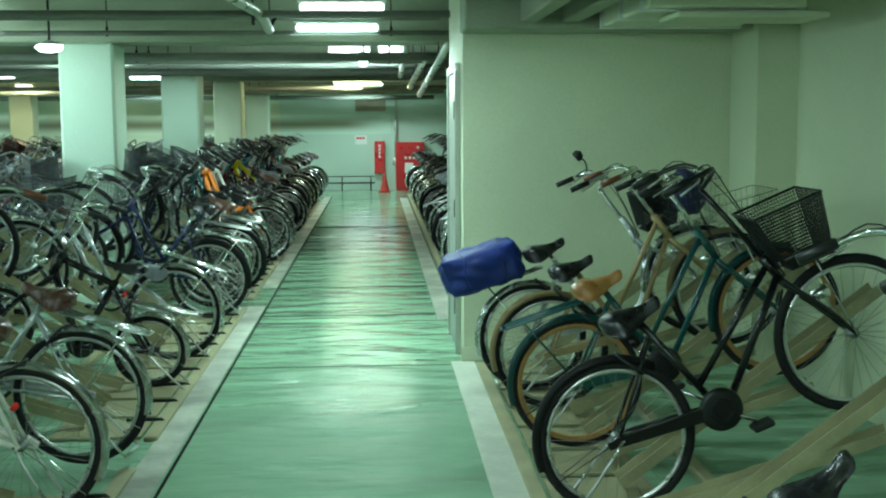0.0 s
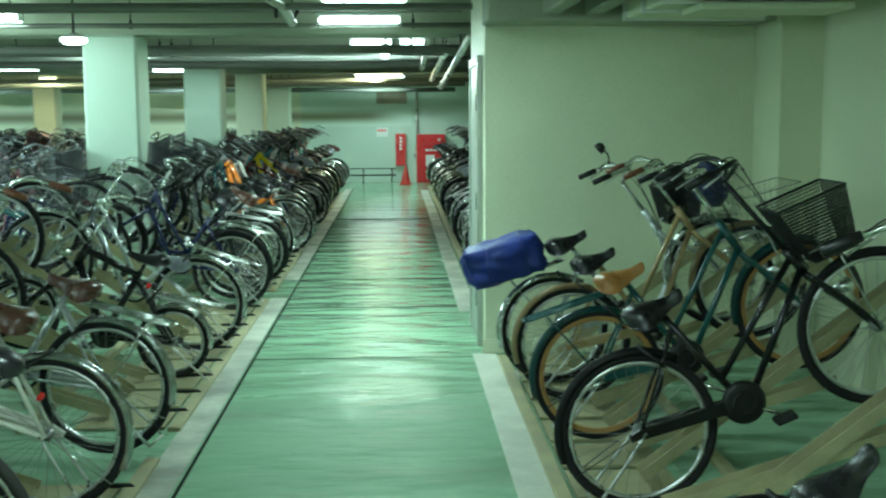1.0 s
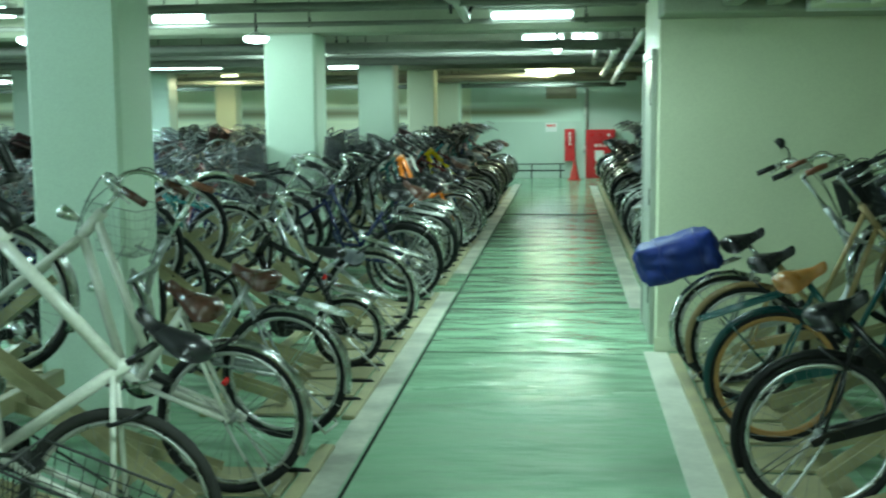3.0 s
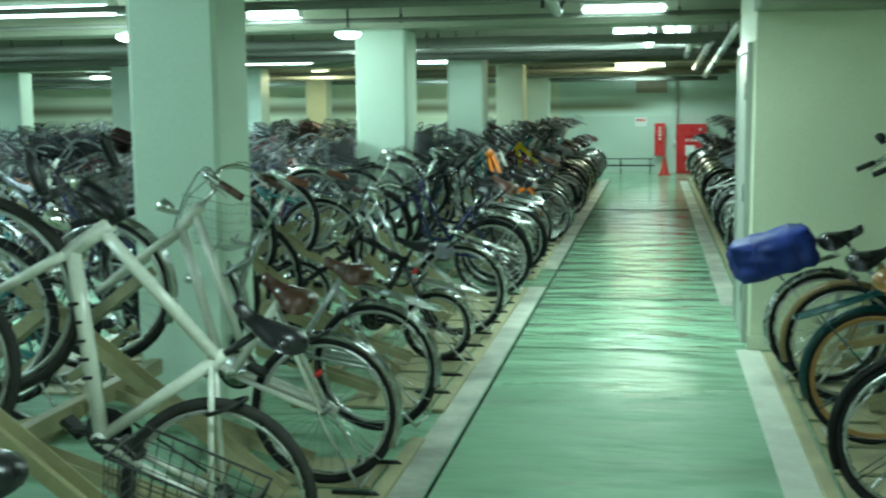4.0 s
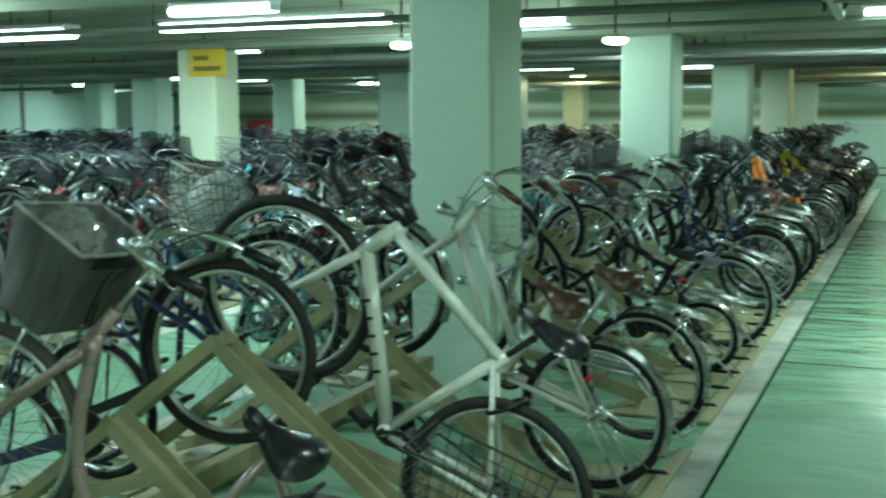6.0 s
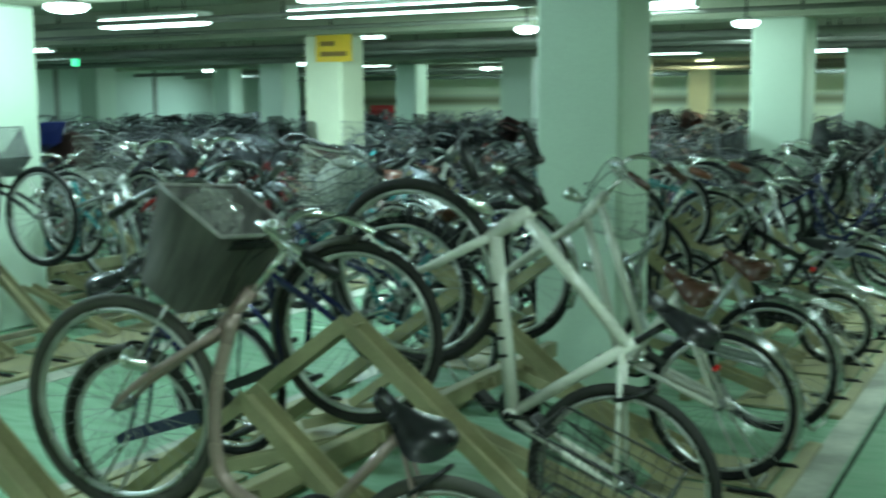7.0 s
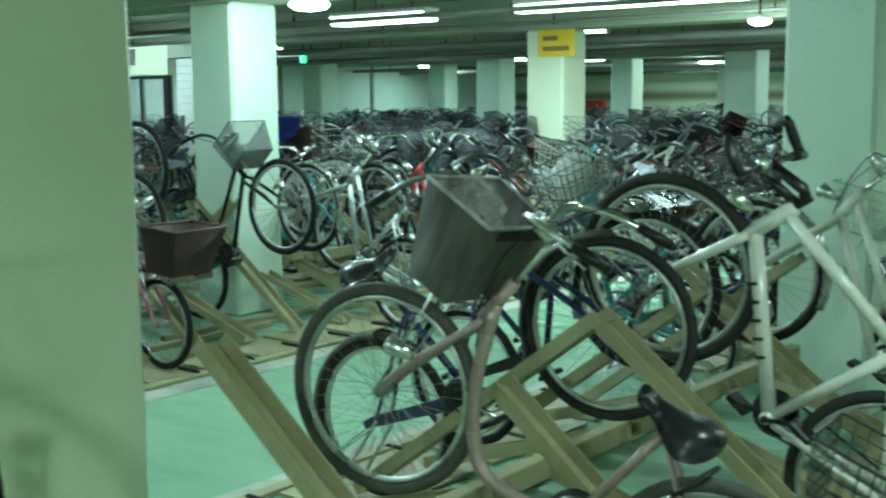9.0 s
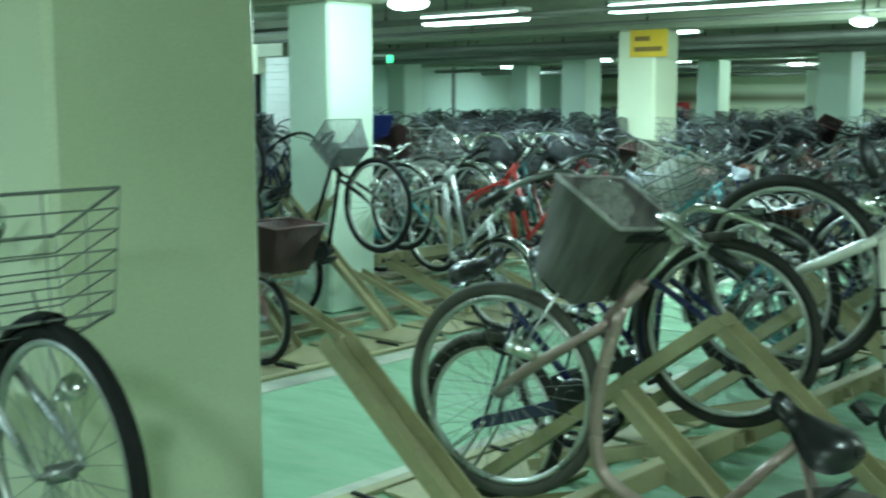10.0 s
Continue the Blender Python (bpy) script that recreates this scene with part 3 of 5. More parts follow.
    # headlight
    if lod < 2 and headlight:
        p = front + Vector((-0.04, 0.09, r * 0.55)) if basket else head0 + Vector((0.09, 0, 0.06))
        bm = bmesh.new()
        tube(bm, [p + Vector((-0.05, 0, 0)), p + Vector((0, 0, 0)), p + Vector((0.035, 0, 0)), p + Vector((0.04, 0, 0))], [0.014, 0.028, 0.033, 0.026], 10)
        tube(bm, [p, Vector((p.x - 0.02, 0.05 if basket else 0, p.z - 0.02))], 0.006, 5)
        part("headlight", steered(bm), ALLOY if lod else CHROME, root)
    # basket
    if basket:
        bm = bmesh.new()
        if basket == "solid":
            solid_basket(bm, 0.30, 0.40, 0.22, 0.30, 0.27)
        elif basket == "deep":
            solid_basket(bm, 0.37, 0.375, 0.15, 0.25, 0.26, 0.007, 0)
            slot = box(-0.008, -0.13, 0.215, -0.002, 0.12, 0.243, 0.002)
        elif basket == "mesh" and lod:
            solid_basket(bm, 0.26, 0.35, 0.19, 0.26, 0.22, 0.006, 0)
        elif basket == "mesh":
            wire_basket(bm, 0.26, 0.33, 0.19, 0.25, 0.22, 24 if lod == 0 else 8, 18 if lod == 0 else 6, 0.0021 if lod == 0 else 0.0024, 0.006)
        elif basket == "net":
            wire_basket(bm, 0.22, 0.29, 0.185, 0.29, 0.255, 22, 18, 0.0019, 0.006, 0.075)
        elif basket == "hoops":
            wire_basket(bm, 0.30, 0.38, 0.24, 0.33, 0.26, 2, 6, 0.0024, 0.0045)
        else:
            wire_basket(bm, 0.28, 0.38, 0.20, 0.28, 0.24, 9 if lod == 0 else (7 if lod == 1 else 5), 5 if lod == 0 else 4, wire_r if lod == 0 else 0.0026, wire_r * 2.1)
        seated = Matrix.Translation(head0 + Vector((basket_at[0], 0, basket_at[1]))) @ Matrix.Rotation(radians(basket_tilt), 4, "Y") @ Matrix.Rotation(radians(basket_yaw), 4, "Z") @ Matrix.Diagonal((*basket_size, 1.0))
        bmesh.ops.transform(bm, matrix=seated, verts=bm.verts)
        bk = part("basket", steered(bm), basket_mat or (CHROME if basket == "wire" else (DARKMESH if lod else BLACKPLASTIC)), root)
        if basket == "deep":
            bmesh.ops.transform(slot, matrix=seated, verts=slot.verts)
            part("basket_slot", steered(slot), BLACKPLASTIC, bk, "black slot under the rim")
        bm = bmesh.new()
        for s in (-1, 1):
            tube(bm, [head0 + Vector((0.13, 0.1 * s, 0.07)), front + Vector((0, 0.06 * s, 0.0))], 0.004, 5)
        tube(bm, [head0 + Vector((0.02, 0, 0.05)), head0 + Vector((0.12, 0, 0.06))], 0.008, 5)
        if not far:
            part("basket_stay", steered(bm), ALLOY, bk)
        if bag:
            bm = bmesh.new()
            bmesh.ops.create_icosphere(bm, subdivisions=3 if bag_mat else 4, radius=0.135)
            rnd = random.Random(len(label))
            for v in bm.verts:
                v.co.x *= 0.72
                v.co += Vector((rnd.uniform(-1, 1), rnd.uniform(-1, 1), rnd.uniform(-1, 1))) * (0.008 if bag_mat else 0.012)
            bmesh.ops.transform(bm, matrix=Matrix.Translation(head0 + Vector((basket_at[0] + 0.125, 0, basket_at[1] + 0.18))), verts=bm.verts)
            if bag_mat is None:
                part("plastic_bag", steered(bm), PLASTICBAG, bk, "crumpled clear plastic bag", smooth=False)
            else:
                part("bag", steered(bm), bag_mat, bk, "white paper bag" if bag_mat is PAPER else "dark cloth bag")
    # carrier, stand, lock and reflector
    if rack and not far:
        bm = bmesh.new()
        z = 2 * r + 0.055
        tube(bm, bend([(0.20, 0.0, z), (0.15, 0.06, z), (-0.22, 0.06, z), (-0.27, 0.0, z), (-0.22, -0.06, z), (0.15, -0.06, z), (0.20, 0, z)], 4), 0.0055, 5)
        for y in (-0.028, 0, 0.028) if lod < 2 else (0,):
            tube(bm, [(0.18, y, z), (-0.25, y, z)], 0.004, 4)
        for s in (-1, 1):
            tube(bm, [(-0.16, 0.06 * s, z), (0.0, 0.065 * s, r)], 0.0045, 5)
        part("carrier", bm, carrier_mat or (CHROME if lod == 0 else ALLOY), root)
    if stand and lod < 2:
        bm = bmesh.new()
        for s in (-1, 1):
            tube(bm, bend([(0.02, 0.07 * s, r), (-0.12, 0.09 * s, r - 0.09), (-0.30, 0.10 * s, r - 0.20)], 3), 0.007, 5)
        tube(bm, [(-0.30, -0.10, r - 0.20), (-0.30, 0.10, r - 0.20)], 0.007, 5)
        part("kickstand", bm, ALLOY, root)
    if lod == 0:
        bm = bmesh.new()
        ring(bm, (0.12, 0, r + 0.31), 0.07, 0.008, 20, 6)
        bmesh.ops.transform(bm, matrix=Matrix.Translation((0.17, 0, r + 0.27)) @ Matrix.Rotation(radians(60), 4, "Y") @ Matrix.Rotation(radians(90), 4, "X") @ Matrix.Translation((-0.12, 0, -r - 0.31)), verts=bm.verts)
        part("ring_lock", bm, BLACKPLASTIC, root)
    if reflector:
        x, z = reflector
        bm = bmesh.new()
        tube(bm, [(x, 0.03, z), (x - 0.012, 0.03, z - 0.003), (x - 0.022, 0.03, z - 0.006)], [0.019, 0.021, 0.012], 12)
        part("reflector", bm, REFLECT, root)
    if rear_box == "wire":
        bm = bmesh.new()
        wire_basket(bm, 0.26, 0.32, 0.30, 0.36, 0.20, 9, 6, 0.0017, 0.004)
        bmesh.ops.transform(bm, matrix=Matrix.Translation((-0.42, 0, 2 * r + 0.05)), verts=bm.verts)
        part("rear_basket", bm, BLACKPLASTIC, root, "black wire rear basket")
    return root


def park(ob, x, y, heading, pitch, zr=0.0, r=0.335, lean=0.0, yaw=0.0, first=True):
    """Stands a bicycle with its rear axle at x and y; heading 0 faces east, 180 west; zr lifts its rear wheel."""
    m = Matrix.Translation((x, y, r + zr)) @ Matrix.Rotation(radians(heading + yaw), 4, "Z") @ Matrix.Rotation(radians(-pitch), 4, "Y") @ Matrix.Rotation(radians(lean), 4, "X") @ Matrix.Translation((0, 0, -r))
    if first:
        ob.matrix_basis = m
        return ob
    return copy_thing(ob, m)


# ---- structure ----
def structure(name, bm, material, label, category="", smooth=False, parent=None):
    ob = new(name, mesh_of(name, bm, material, smooth))
    if parent is not None:
        ob.parent = parent
        return ob
    return tagged(ob, label, category or name.split("_")[0], kind="structure")


structure("floor", box(WALL_W, WALL_S, -0.2, WALL_E, WALL_N, 0.0), FLOOR, "green painted concrete floor, glossy and scuffed", "floor")
structure("ceiling", box(WALL_W, WALL_S, CEILING, WALL_E, WALL_N, CEILING + 0.2), CEILPAINT, "grey painted concrete ceiling slab", "ceiling")
structure("wall_north", box(-2.3, WALL_N, 0, WALL_E, WALL_N + 0.2, CEILING), NORTHPAINT, "pale mint painted end wall of the bicycle park", "wall")
structure("wall_north_2", box(WALL_W, WALL_N, 0, -2.302, WALL_N + 0.2, CEILING), WALLPAINT, "cream painted end wall behind the racks", "wall")
structure("wall_south", box(WALL_W, WALL_S - 0.2, 0, WALL_E, WALL_S, CEILING), WALLPAINT, "cream painted wall behind the walkway", "wall")
structure("wall_west", box(WALL_W - 0.2, WALL_S, 0, WALL_W, WALL_N, CEILING), NORTHPAINT, "pale green painted side wall", "wall")
structure("wall_east", box(WALL_E, WALL_S, 0, WALL_E + 0.2, WALL_N, CEILING), WALLPAINT, "cream painted side wall", "wall")
# the plant room that narrows the parking on the east side
structure("wall_room", box(0.64, 8.47, 0, WALL_E, 9.95, CEILING), WALLPAINT, "cream painted plant room wall beside the walkway", "wall")
structure("wall_pier", box(2.50, 7.91, 0, 2.79, 8.468, CEILING), WALLPAINT, "cream painted pier against the plant room", "wall")
structure("wall_east_2", box(2.772, WALL_S, 0, 2.97, 8.468, CEILING), WALLPAINT, "cream painted wall behind the short rack", "wall")
bm = box(0.622, 8.455, 0, 2.498, 8.468, 0.10, 0.004)
structure("baseboard", bm, WALLPAINT, "cream painted skirting along the plant room", "skirting")
bm = bmesh.new()
for a, b, z0, z1 in ((8.70, 8.76, 0, 2.02), (9.56, 9.62, 0, 2.02), (8.70, 9.62, 2.02, 2.08)):
    add_box(bm, 0.60, a, z0, 0.638, b, z1, 0.003)
door = structure("door_1", bm, STEELDOOR, "closed grey steel door in a steel frame", "door")
structure("door_leaf", box(0.615, 8.765, 0.01, 0.636, 9.555, 2.015, 0.003), STEELDOOR, "", parent=door)
bm = bmesh.new()
tube(bm, [(0.612, 9.45, 1.0), (0.56, 9.45, 1.0), (0.56, 9.34, 1.0)], 0.01, 8)
structure("door_handle", bm, CHROME, "", parent=door, smooth=True)
for z in (0.35, 1.05, 1.75):
    bm = bmesh.new()
    tube(bm, [(0.605, 8.755, z - 0.06), (0.605, 8.755, z + 0.06)], 0.012, 8)
    structure("hinge", bm, DARKSTEEL, "", parent=door, smooth=True)

# beams across the hall, one over each line of pillars
for k, y in enumerate(PILLAR_Y):
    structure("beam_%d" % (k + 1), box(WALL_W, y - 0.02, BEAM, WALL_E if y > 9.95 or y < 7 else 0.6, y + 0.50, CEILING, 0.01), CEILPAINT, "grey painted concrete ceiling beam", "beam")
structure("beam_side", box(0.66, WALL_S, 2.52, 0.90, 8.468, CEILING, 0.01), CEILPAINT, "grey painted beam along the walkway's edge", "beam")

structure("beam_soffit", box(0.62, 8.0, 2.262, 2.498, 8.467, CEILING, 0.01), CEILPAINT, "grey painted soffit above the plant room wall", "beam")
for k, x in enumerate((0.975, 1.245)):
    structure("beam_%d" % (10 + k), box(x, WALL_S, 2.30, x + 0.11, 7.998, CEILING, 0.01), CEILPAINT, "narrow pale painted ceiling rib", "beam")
duct = tagged(new("ceiling_duct"), "pale sheet metal duct under the ceiling", "duct")
duct.location = (1.48, 6.64, 2.262)
part("duct_body", box(0, 0, 0.0, 0.86, 1.32, 0.26, 0.012), WALLPAINT, duct, smooth=False)
for k in range(3):
    part("flange", box(-0.02, 0.08 + k * 0.55, -0.015, 0.88, 0.12 + k * 0.55, 0.28, 0.004), LAMPCASE, duct, smooth=False)
part("lower_tray", box(0.16, 0.0, -0.05, 0.98, 0.42, -0.016, 0.006), WALLPAINT, duct, smooth=False)

# pillars
CREAM_PILLARS = ((0, 4), (1, 2), (1, 5))
n = 0
for i, x in enumerate(PILLAR_X):
    for k, y in enumerate(PILLAR_Y):
        if (i, k) in ((0, 0), (2, 2)):
            continue
        n += 1
        x += {(0, 1): 0.055, (1, 1): 0.08, (1, 2): -0.12, (1, 3): -0.05, (1, 5): -0.17, (2, 3): 0.27, (3, 3): 0.90}.get((i, k), 0.0)
        cream = (i, k) in CREAM_PILLARS
        structure("pillar_%d" % n, box(x - 0.24, y, 0, x + 0.24, y + 0.475, BEAM, 0.022), WALLPAINT if cream else PILLARPAINT, "square cream painted concrete pillar" if cream else "square pale green painted concrete pillar", "pillar")
        x = PILLAR_X[i]

structure("wall_stub", box(-4.08, 1.90, 0, -3.36, 2.62, BEAM, 0.022), WALLPAINT, "broad cream painted pier at the edge of the rack", "pier")

# painted lines, kerb strips and joints beside the walkways
def strip(name, x0, x1, y0, y1, z, material, label):
    structure(name, box(x0, y0, 0.0005, x1, y1, z, 0.0), material, label, "floor marking")


strip("trim_1", -1.14, -0.985, WALL_S, 11.0, 0.004, STRIPE, "worn pale line along the walkway")
strip("trim_2", -1.14, -0.985, 12.2, WALL_N - 2.4, 0.004, STRIPE, "worn pale line along the walkway")
strip("trim_3", 0.55, 0.71, WALL_S, 8.44, 0.004, CLEANSTRIPE, "worn white line along the walkway")
strip("trim_4", 0.55, 0.71, 10.2, WALL_N - 3, 0.004, STRIPE, "worn white line along the walkway")
strip("trim_5", -0.972, -0.955, WALL_S, WALL_N - 2.4, 0.003, JOINT, "dark expansion joint in the floor")
for k, y in enumerate((10.42, 12.15, 18.85, 8.35)):
    strip("trim_%d" % (6 + k if k < 3 else 15), -0.95 if y > 11 or y < 9 else -1.9, 0.54, y, y + (0.16 if y > 15 else (0.035 if y > 9 else 0.006)), 0.003, JOINT, "dark expansion joint across the walkway")
strip("trim_9", -3.98, -3.82, WALL_S, WALL_N - 2, 0.004, STRIPE, "worn white line along the second walkway")
strip("trim_10", -5.66, -5.48, WALL_S, WALL_N - 2, 0.004, STRIPE, "worn white line along the second walkway")

# ---- end wall fittings ----
def thing(name, label, category, group=""):
    return tagged(new(name), label, category, group)


def hydrant(x=0.86, tall=1.0):
    ob = thing("hydrant_cabinet", "red steel fire hydrant cabinet against the end wall", "fire cabinet")
    ob.location = (x, WALL_N, 0)
    ob.scale = (1, 1, tall)
    part("cabinet_body", box(-0.35, -0.24, 0.0, 0.35, -0.002, 1.18, 0.008), RED, ob, smooth=False)
    part("upper_door", box(-0.33, -0.252, 0.72, 0.33, -0.241, 1.16, 0.004), RED, ob, smooth=False)
    part("lower_door", box(-0.33, -0.252, 0.05, 0.33, -0.241, 0.70, 0.004), RED, ob, smooth=False)
    for k in range(3):
        part("letter_bar", box(-0.13 + k * 0.1, -0.256, 0.77, -0.07 + k * 0.1, -0.2525, 0.83), WHITEPRINT, ob, smooth=False)
    part("notice", box(-0.13, -0.257, 0.42, 0.08, -0.2525, 0.68), PAPER, ob, "white printed notice", smooth=False)
    for x in (-0.2, 0.0, 0.2):
        bm = bmesh.new()
        tube(bm, [(x, -0.252, 1.05), (x, -0.27, 1.05), (x, -0.285, 1.05)], [0.035, 0.035, 0.015], 12)
        part("signal_lamp" if x == 0 else "push_button", bm, REFLECT if x < 0.1 else WHITEPRINT, ob)


def extinguisher_box():
    ob = thing("extinguisher_box", "narrow red fire extinguisher box on the end wall", "fire cabinet")
    ob.location = (0.12, WALL_N, 0.42)
    part("box_body", box(-0.125, -0.16, 0, 0.125, -0.002, 0.78, 0.008), RED, ob, smooth=False)
    part("box_door", box(-0.11, -0.168, 0.02, 0.11, -0.161, 0.76, 0.003), RED, ob, smooth=False)
    for k in range(4):
        part("letter_bar", box(-0.025, -0.172, 0.64 - k * 0.085, 0.03, -0.1685, 0.70 - k * 0.085), WHITEPRINT, ob, smooth=False)


def traffic_cone():
    ob = thing("traffic_cone", "orange-red plastic traffic cone on the floor", "traffic cone")
    ob.location = (0.23, 28.0, 0)
    ob.scale = (0.85, 0.85, 0.8)
    bm = bmesh.new()
    tube(bm, [(0, 0, 0.03), (0, 0, 0.06), (0, 0, 0.55), (0, 0, 0.58)], [0.15, 0.135, 0.03, 0.022], 20)
    part("cone_body", bm, CONE, ob)
    part("base", box(-0.18, -0.18, 0, 0.18, 0.18, 0.03, 0.008), CONE, ob, smooth=False)


hydrant()
hydrant(-17.7, 1.28)
extinguisher_box()
traffic_cone()
vent = tagged(new("wall_vent"), "brown louvred ventilation grille high on the wall", "vent")
vent.location = (-0.09, WALL_N, 1.93)
part("vent_frame", box(-0.37, -0.03, 0, 0.37, -0.002, 0.30, 0.004), VENT, vent, smooth=False)
for k in range(7):
    part("slat", box(-0.34, -0.05, 0.03 + k * 0.036, 0.34, -0.031, 0.05 + k * 0.036), VENT, vent, smooth=False)
notice = tagged(new("wall_notice"), "small white printed notice on the end wall", "notice")
notice.location = (-0.33, WALL_N, 1.13)
part("sheet", box(-0.14, -0.006, 0, 0.14, -0.002, 0.22), PAPER, notice, smooth=False)
for k in range(3):
    part("letter_bar", box(-0.11 + k * 0.075, -0.009, 0.12, -0.06 + k * 0.075, -0.0065, 0.18), REFLECT, notice, smooth=False)
bm = bmesh.new()
tube(bm, [(0.52, WALL_N - 0.06, 0.75), (0.52, WALL_N - 0.06, 2.3)], 0.035, 10)
add_box(bm, 0.45, WALL_N - 0.12, 0.6, 0.59, WALL_N - 0.002, 0.78, 0.01)
tagged(part("wall_conduit", bm, GALV), "grey steel conduit with a junction box on the end wall", "conduit")
rail = thing("guard_rail", "low dark steel wheel guard rail by the wall", "rail")
rail.location = (-1.6, WALL_N - 0.35, 0)
for z, w in ((0.20, 0.018), (0.36, 0.012)):
    bm = bmesh.new()
    tube(bm, [(0, 0, z), (1.6, 0, z)], w, 8)
    part("bar", bm, DARKSTEEL, rail)
for x in (0.1, 0.8, 1.5):
    bm = bmesh.new()
    tube(bm, [(x, 0.03, 0.0), (x, 0.03, 0.37)], 0.016, 6)
    part("post", bm, DARKSTEEL, rail)
# the dark band on the end wall is shadow put into its colour
structure("trim_12", box(WALL_W, WALL_N - 0.006, 1.38, -2.302, WALL_N - 0.002, 1.86), CREAMSHADE, "soft olive brown shadow band painted along the end wall", "trim")
structure("trim_11", box(-2.3, WALL_N - 0.006, 1.38, 0.4, WALL_N - 0.002, 1.86), OLIVESHADE, "soft olive brown shadow band painted along the end wall", "trim")

# ---- ceiling services ----
def pipe(name, pts, r, material, label, hang=True):
    bm = bmesh.new()
    tube(bm, pts, r, 10)
    ob = tagged(part(name, bm, material), label, "pipe", "ceiling pipes")
    if hang:
        a, b = Vector(pts[0]), Vector(pts[-1])
        count = max(2, int((b - a).length / 2.4))
        for k in range(count):
            p = a.lerp(b, (k + 0.5) / count)
            h = bmesh.new()
            tube(h, [p, (p.x, p.y, CEILING)], 0.006, 5)
            tube(h, [(p.x - 0.0, p.y, p.z - r - 0.006), (p.x, p.y, p.z + r + 0.03)], 0.012, 6)
            part("hanger", h, DARKSTEEL, ob)


for y, z, r in ((8.4, 2.39, 0.024), (10.7, 2.44, 0.022), (9.6, 2.47, 0.02), (11.9, 2.30, 0.045), (12.5, 2.32, 0.055), (13.6, 2.31, 0.04), (15.2, 2.30, 0.05), (17.0, 2.43, 0.04), (18.2, 2.44, 0.05),
                (21.8, 2.30, 0.04), (23.6, 2.28, 0.05), (25.2, 2.3, 0.04), (27.6, 2.24, 0.05), (4.2, 2.42, 0.04), (5.4, 2.40, 0.03)):
    pipe("ceiling_pipe", [(WALL_W, y, z), (0.55 if 8 < y < 10.2 else (0.6 if y < 8 else 1.4), y, z)], r, PIPEPAINT, "grey painted pipe hung under the ceiling")
pipe("drain_pipe", bend([(-0.93, 6.7, 2.44), (-0.74, 8.3, 2.40), (-0.70, 8.85, 2.32)], 5), 0.034, GALV, "pale drain pipe with an elbow under the ceiling")
pipe("drain_pipe", bend([(-0.70, 8.85, 2.32), (-0.66, 8.86, 2.40), (-0.60, 8.87, 2.425), (0.0, 8.9, 2.425)], 4), 0.014, DARKSTEEL, "thin dark pipe branching from the drain", False)
pipe("drain_pipe", [(0.63, 9.96, 2.28), (0.55, 14.0, 1.98)], 0.032, GALV, "pale sloping pipe by the plant room")
pipe("drain_pipe", [(0.55, 12.0, 2.33), (0.50, 16.0, 2.12)], 0.036, GALV, "pale sloping pipe by the plant room")
pipe("drain_pipe", [(0.34, 11.6, 2.38), (0.33, 14.0, 2.2)], 0.03, GALV, "pale sloping pipe by the plant room")


def lamp(x, y, z, length, along="x", wide=0.16, watts=None, bare=False, stem=True, warm=False, spread=180):
    """A fluorescent fitting: sheet steel case with a glowing tube below, on two short stems."""
    ob = thing("ceiling_lamp", "lit fluorescent ceiling lamp in a white case", "lamp", "fluorescent lamps")
    ob.matrix_basis = Matrix.Translation((x, y, z)) @ Matrix.Rotation(0 if along == "x" else radians(90), 4, "Z")
    part("lamp_case", box(-length / 2, -wide / 2, 0.03, length / 2, wide / 2, 0.075, 0.012), LAMPCASE, ob, smooth=False)
    bm = bmesh.new()
    for s in (-0.25, 0.25):
        tube(bm, [(-length / 2 + 0.02, s * wide, 0.0), (length / 2 - 0.02, s * wide, 0.0)], wide * 0.25, 10)
    part("tube", bm, WARMTUBE if warm else TUBE, ob)
    for s in (-1, 1):
        bm = bmesh.new()
        add_box(bm, s * (length / 2 - 0.02) - 0.012, -wide * 0.45, -0.03, s * (length / 2 - 0.02) + 0.012, wide * 0.45, 0.04, 0.004)
        if along == "x":
            part("lamp_holder", bm, LAMPCASE, ob, smooth=False)
        if stem and z + 0.08 < CEILING:
            bm = bmesh.new()
            tube(bm, [(s * length * 0.3, 0, 0.07), (s * length * 0.3, 0, CEILING - z)], 0.008, 6)
            part("stem", bm, DARKSTEEL, ob)
    power = watts if watts is not None else LAMP_WATTS * length
    if bare:
        data = bpy.data.lights.new("tube_light", "POINT")
        data.shadow_soft_size = 0.12
        drop = -0.10
    else:
        data = bpy.data.lights.new("tube_light", "AREA")
        data.shape, data.size, data.size_y = "RECTANGLE", length, wide
        data.spread = radians(spread)
        drop = -0.045
    data.energy, data.color = power, WARM_COLOUR if warm else (LAMP_COLOUR if x > -4 else COOL_COLOUR)
    light = new("tube_light", data)
    light.parent = ob
    light.location = (0, 0, drop)
    return ob


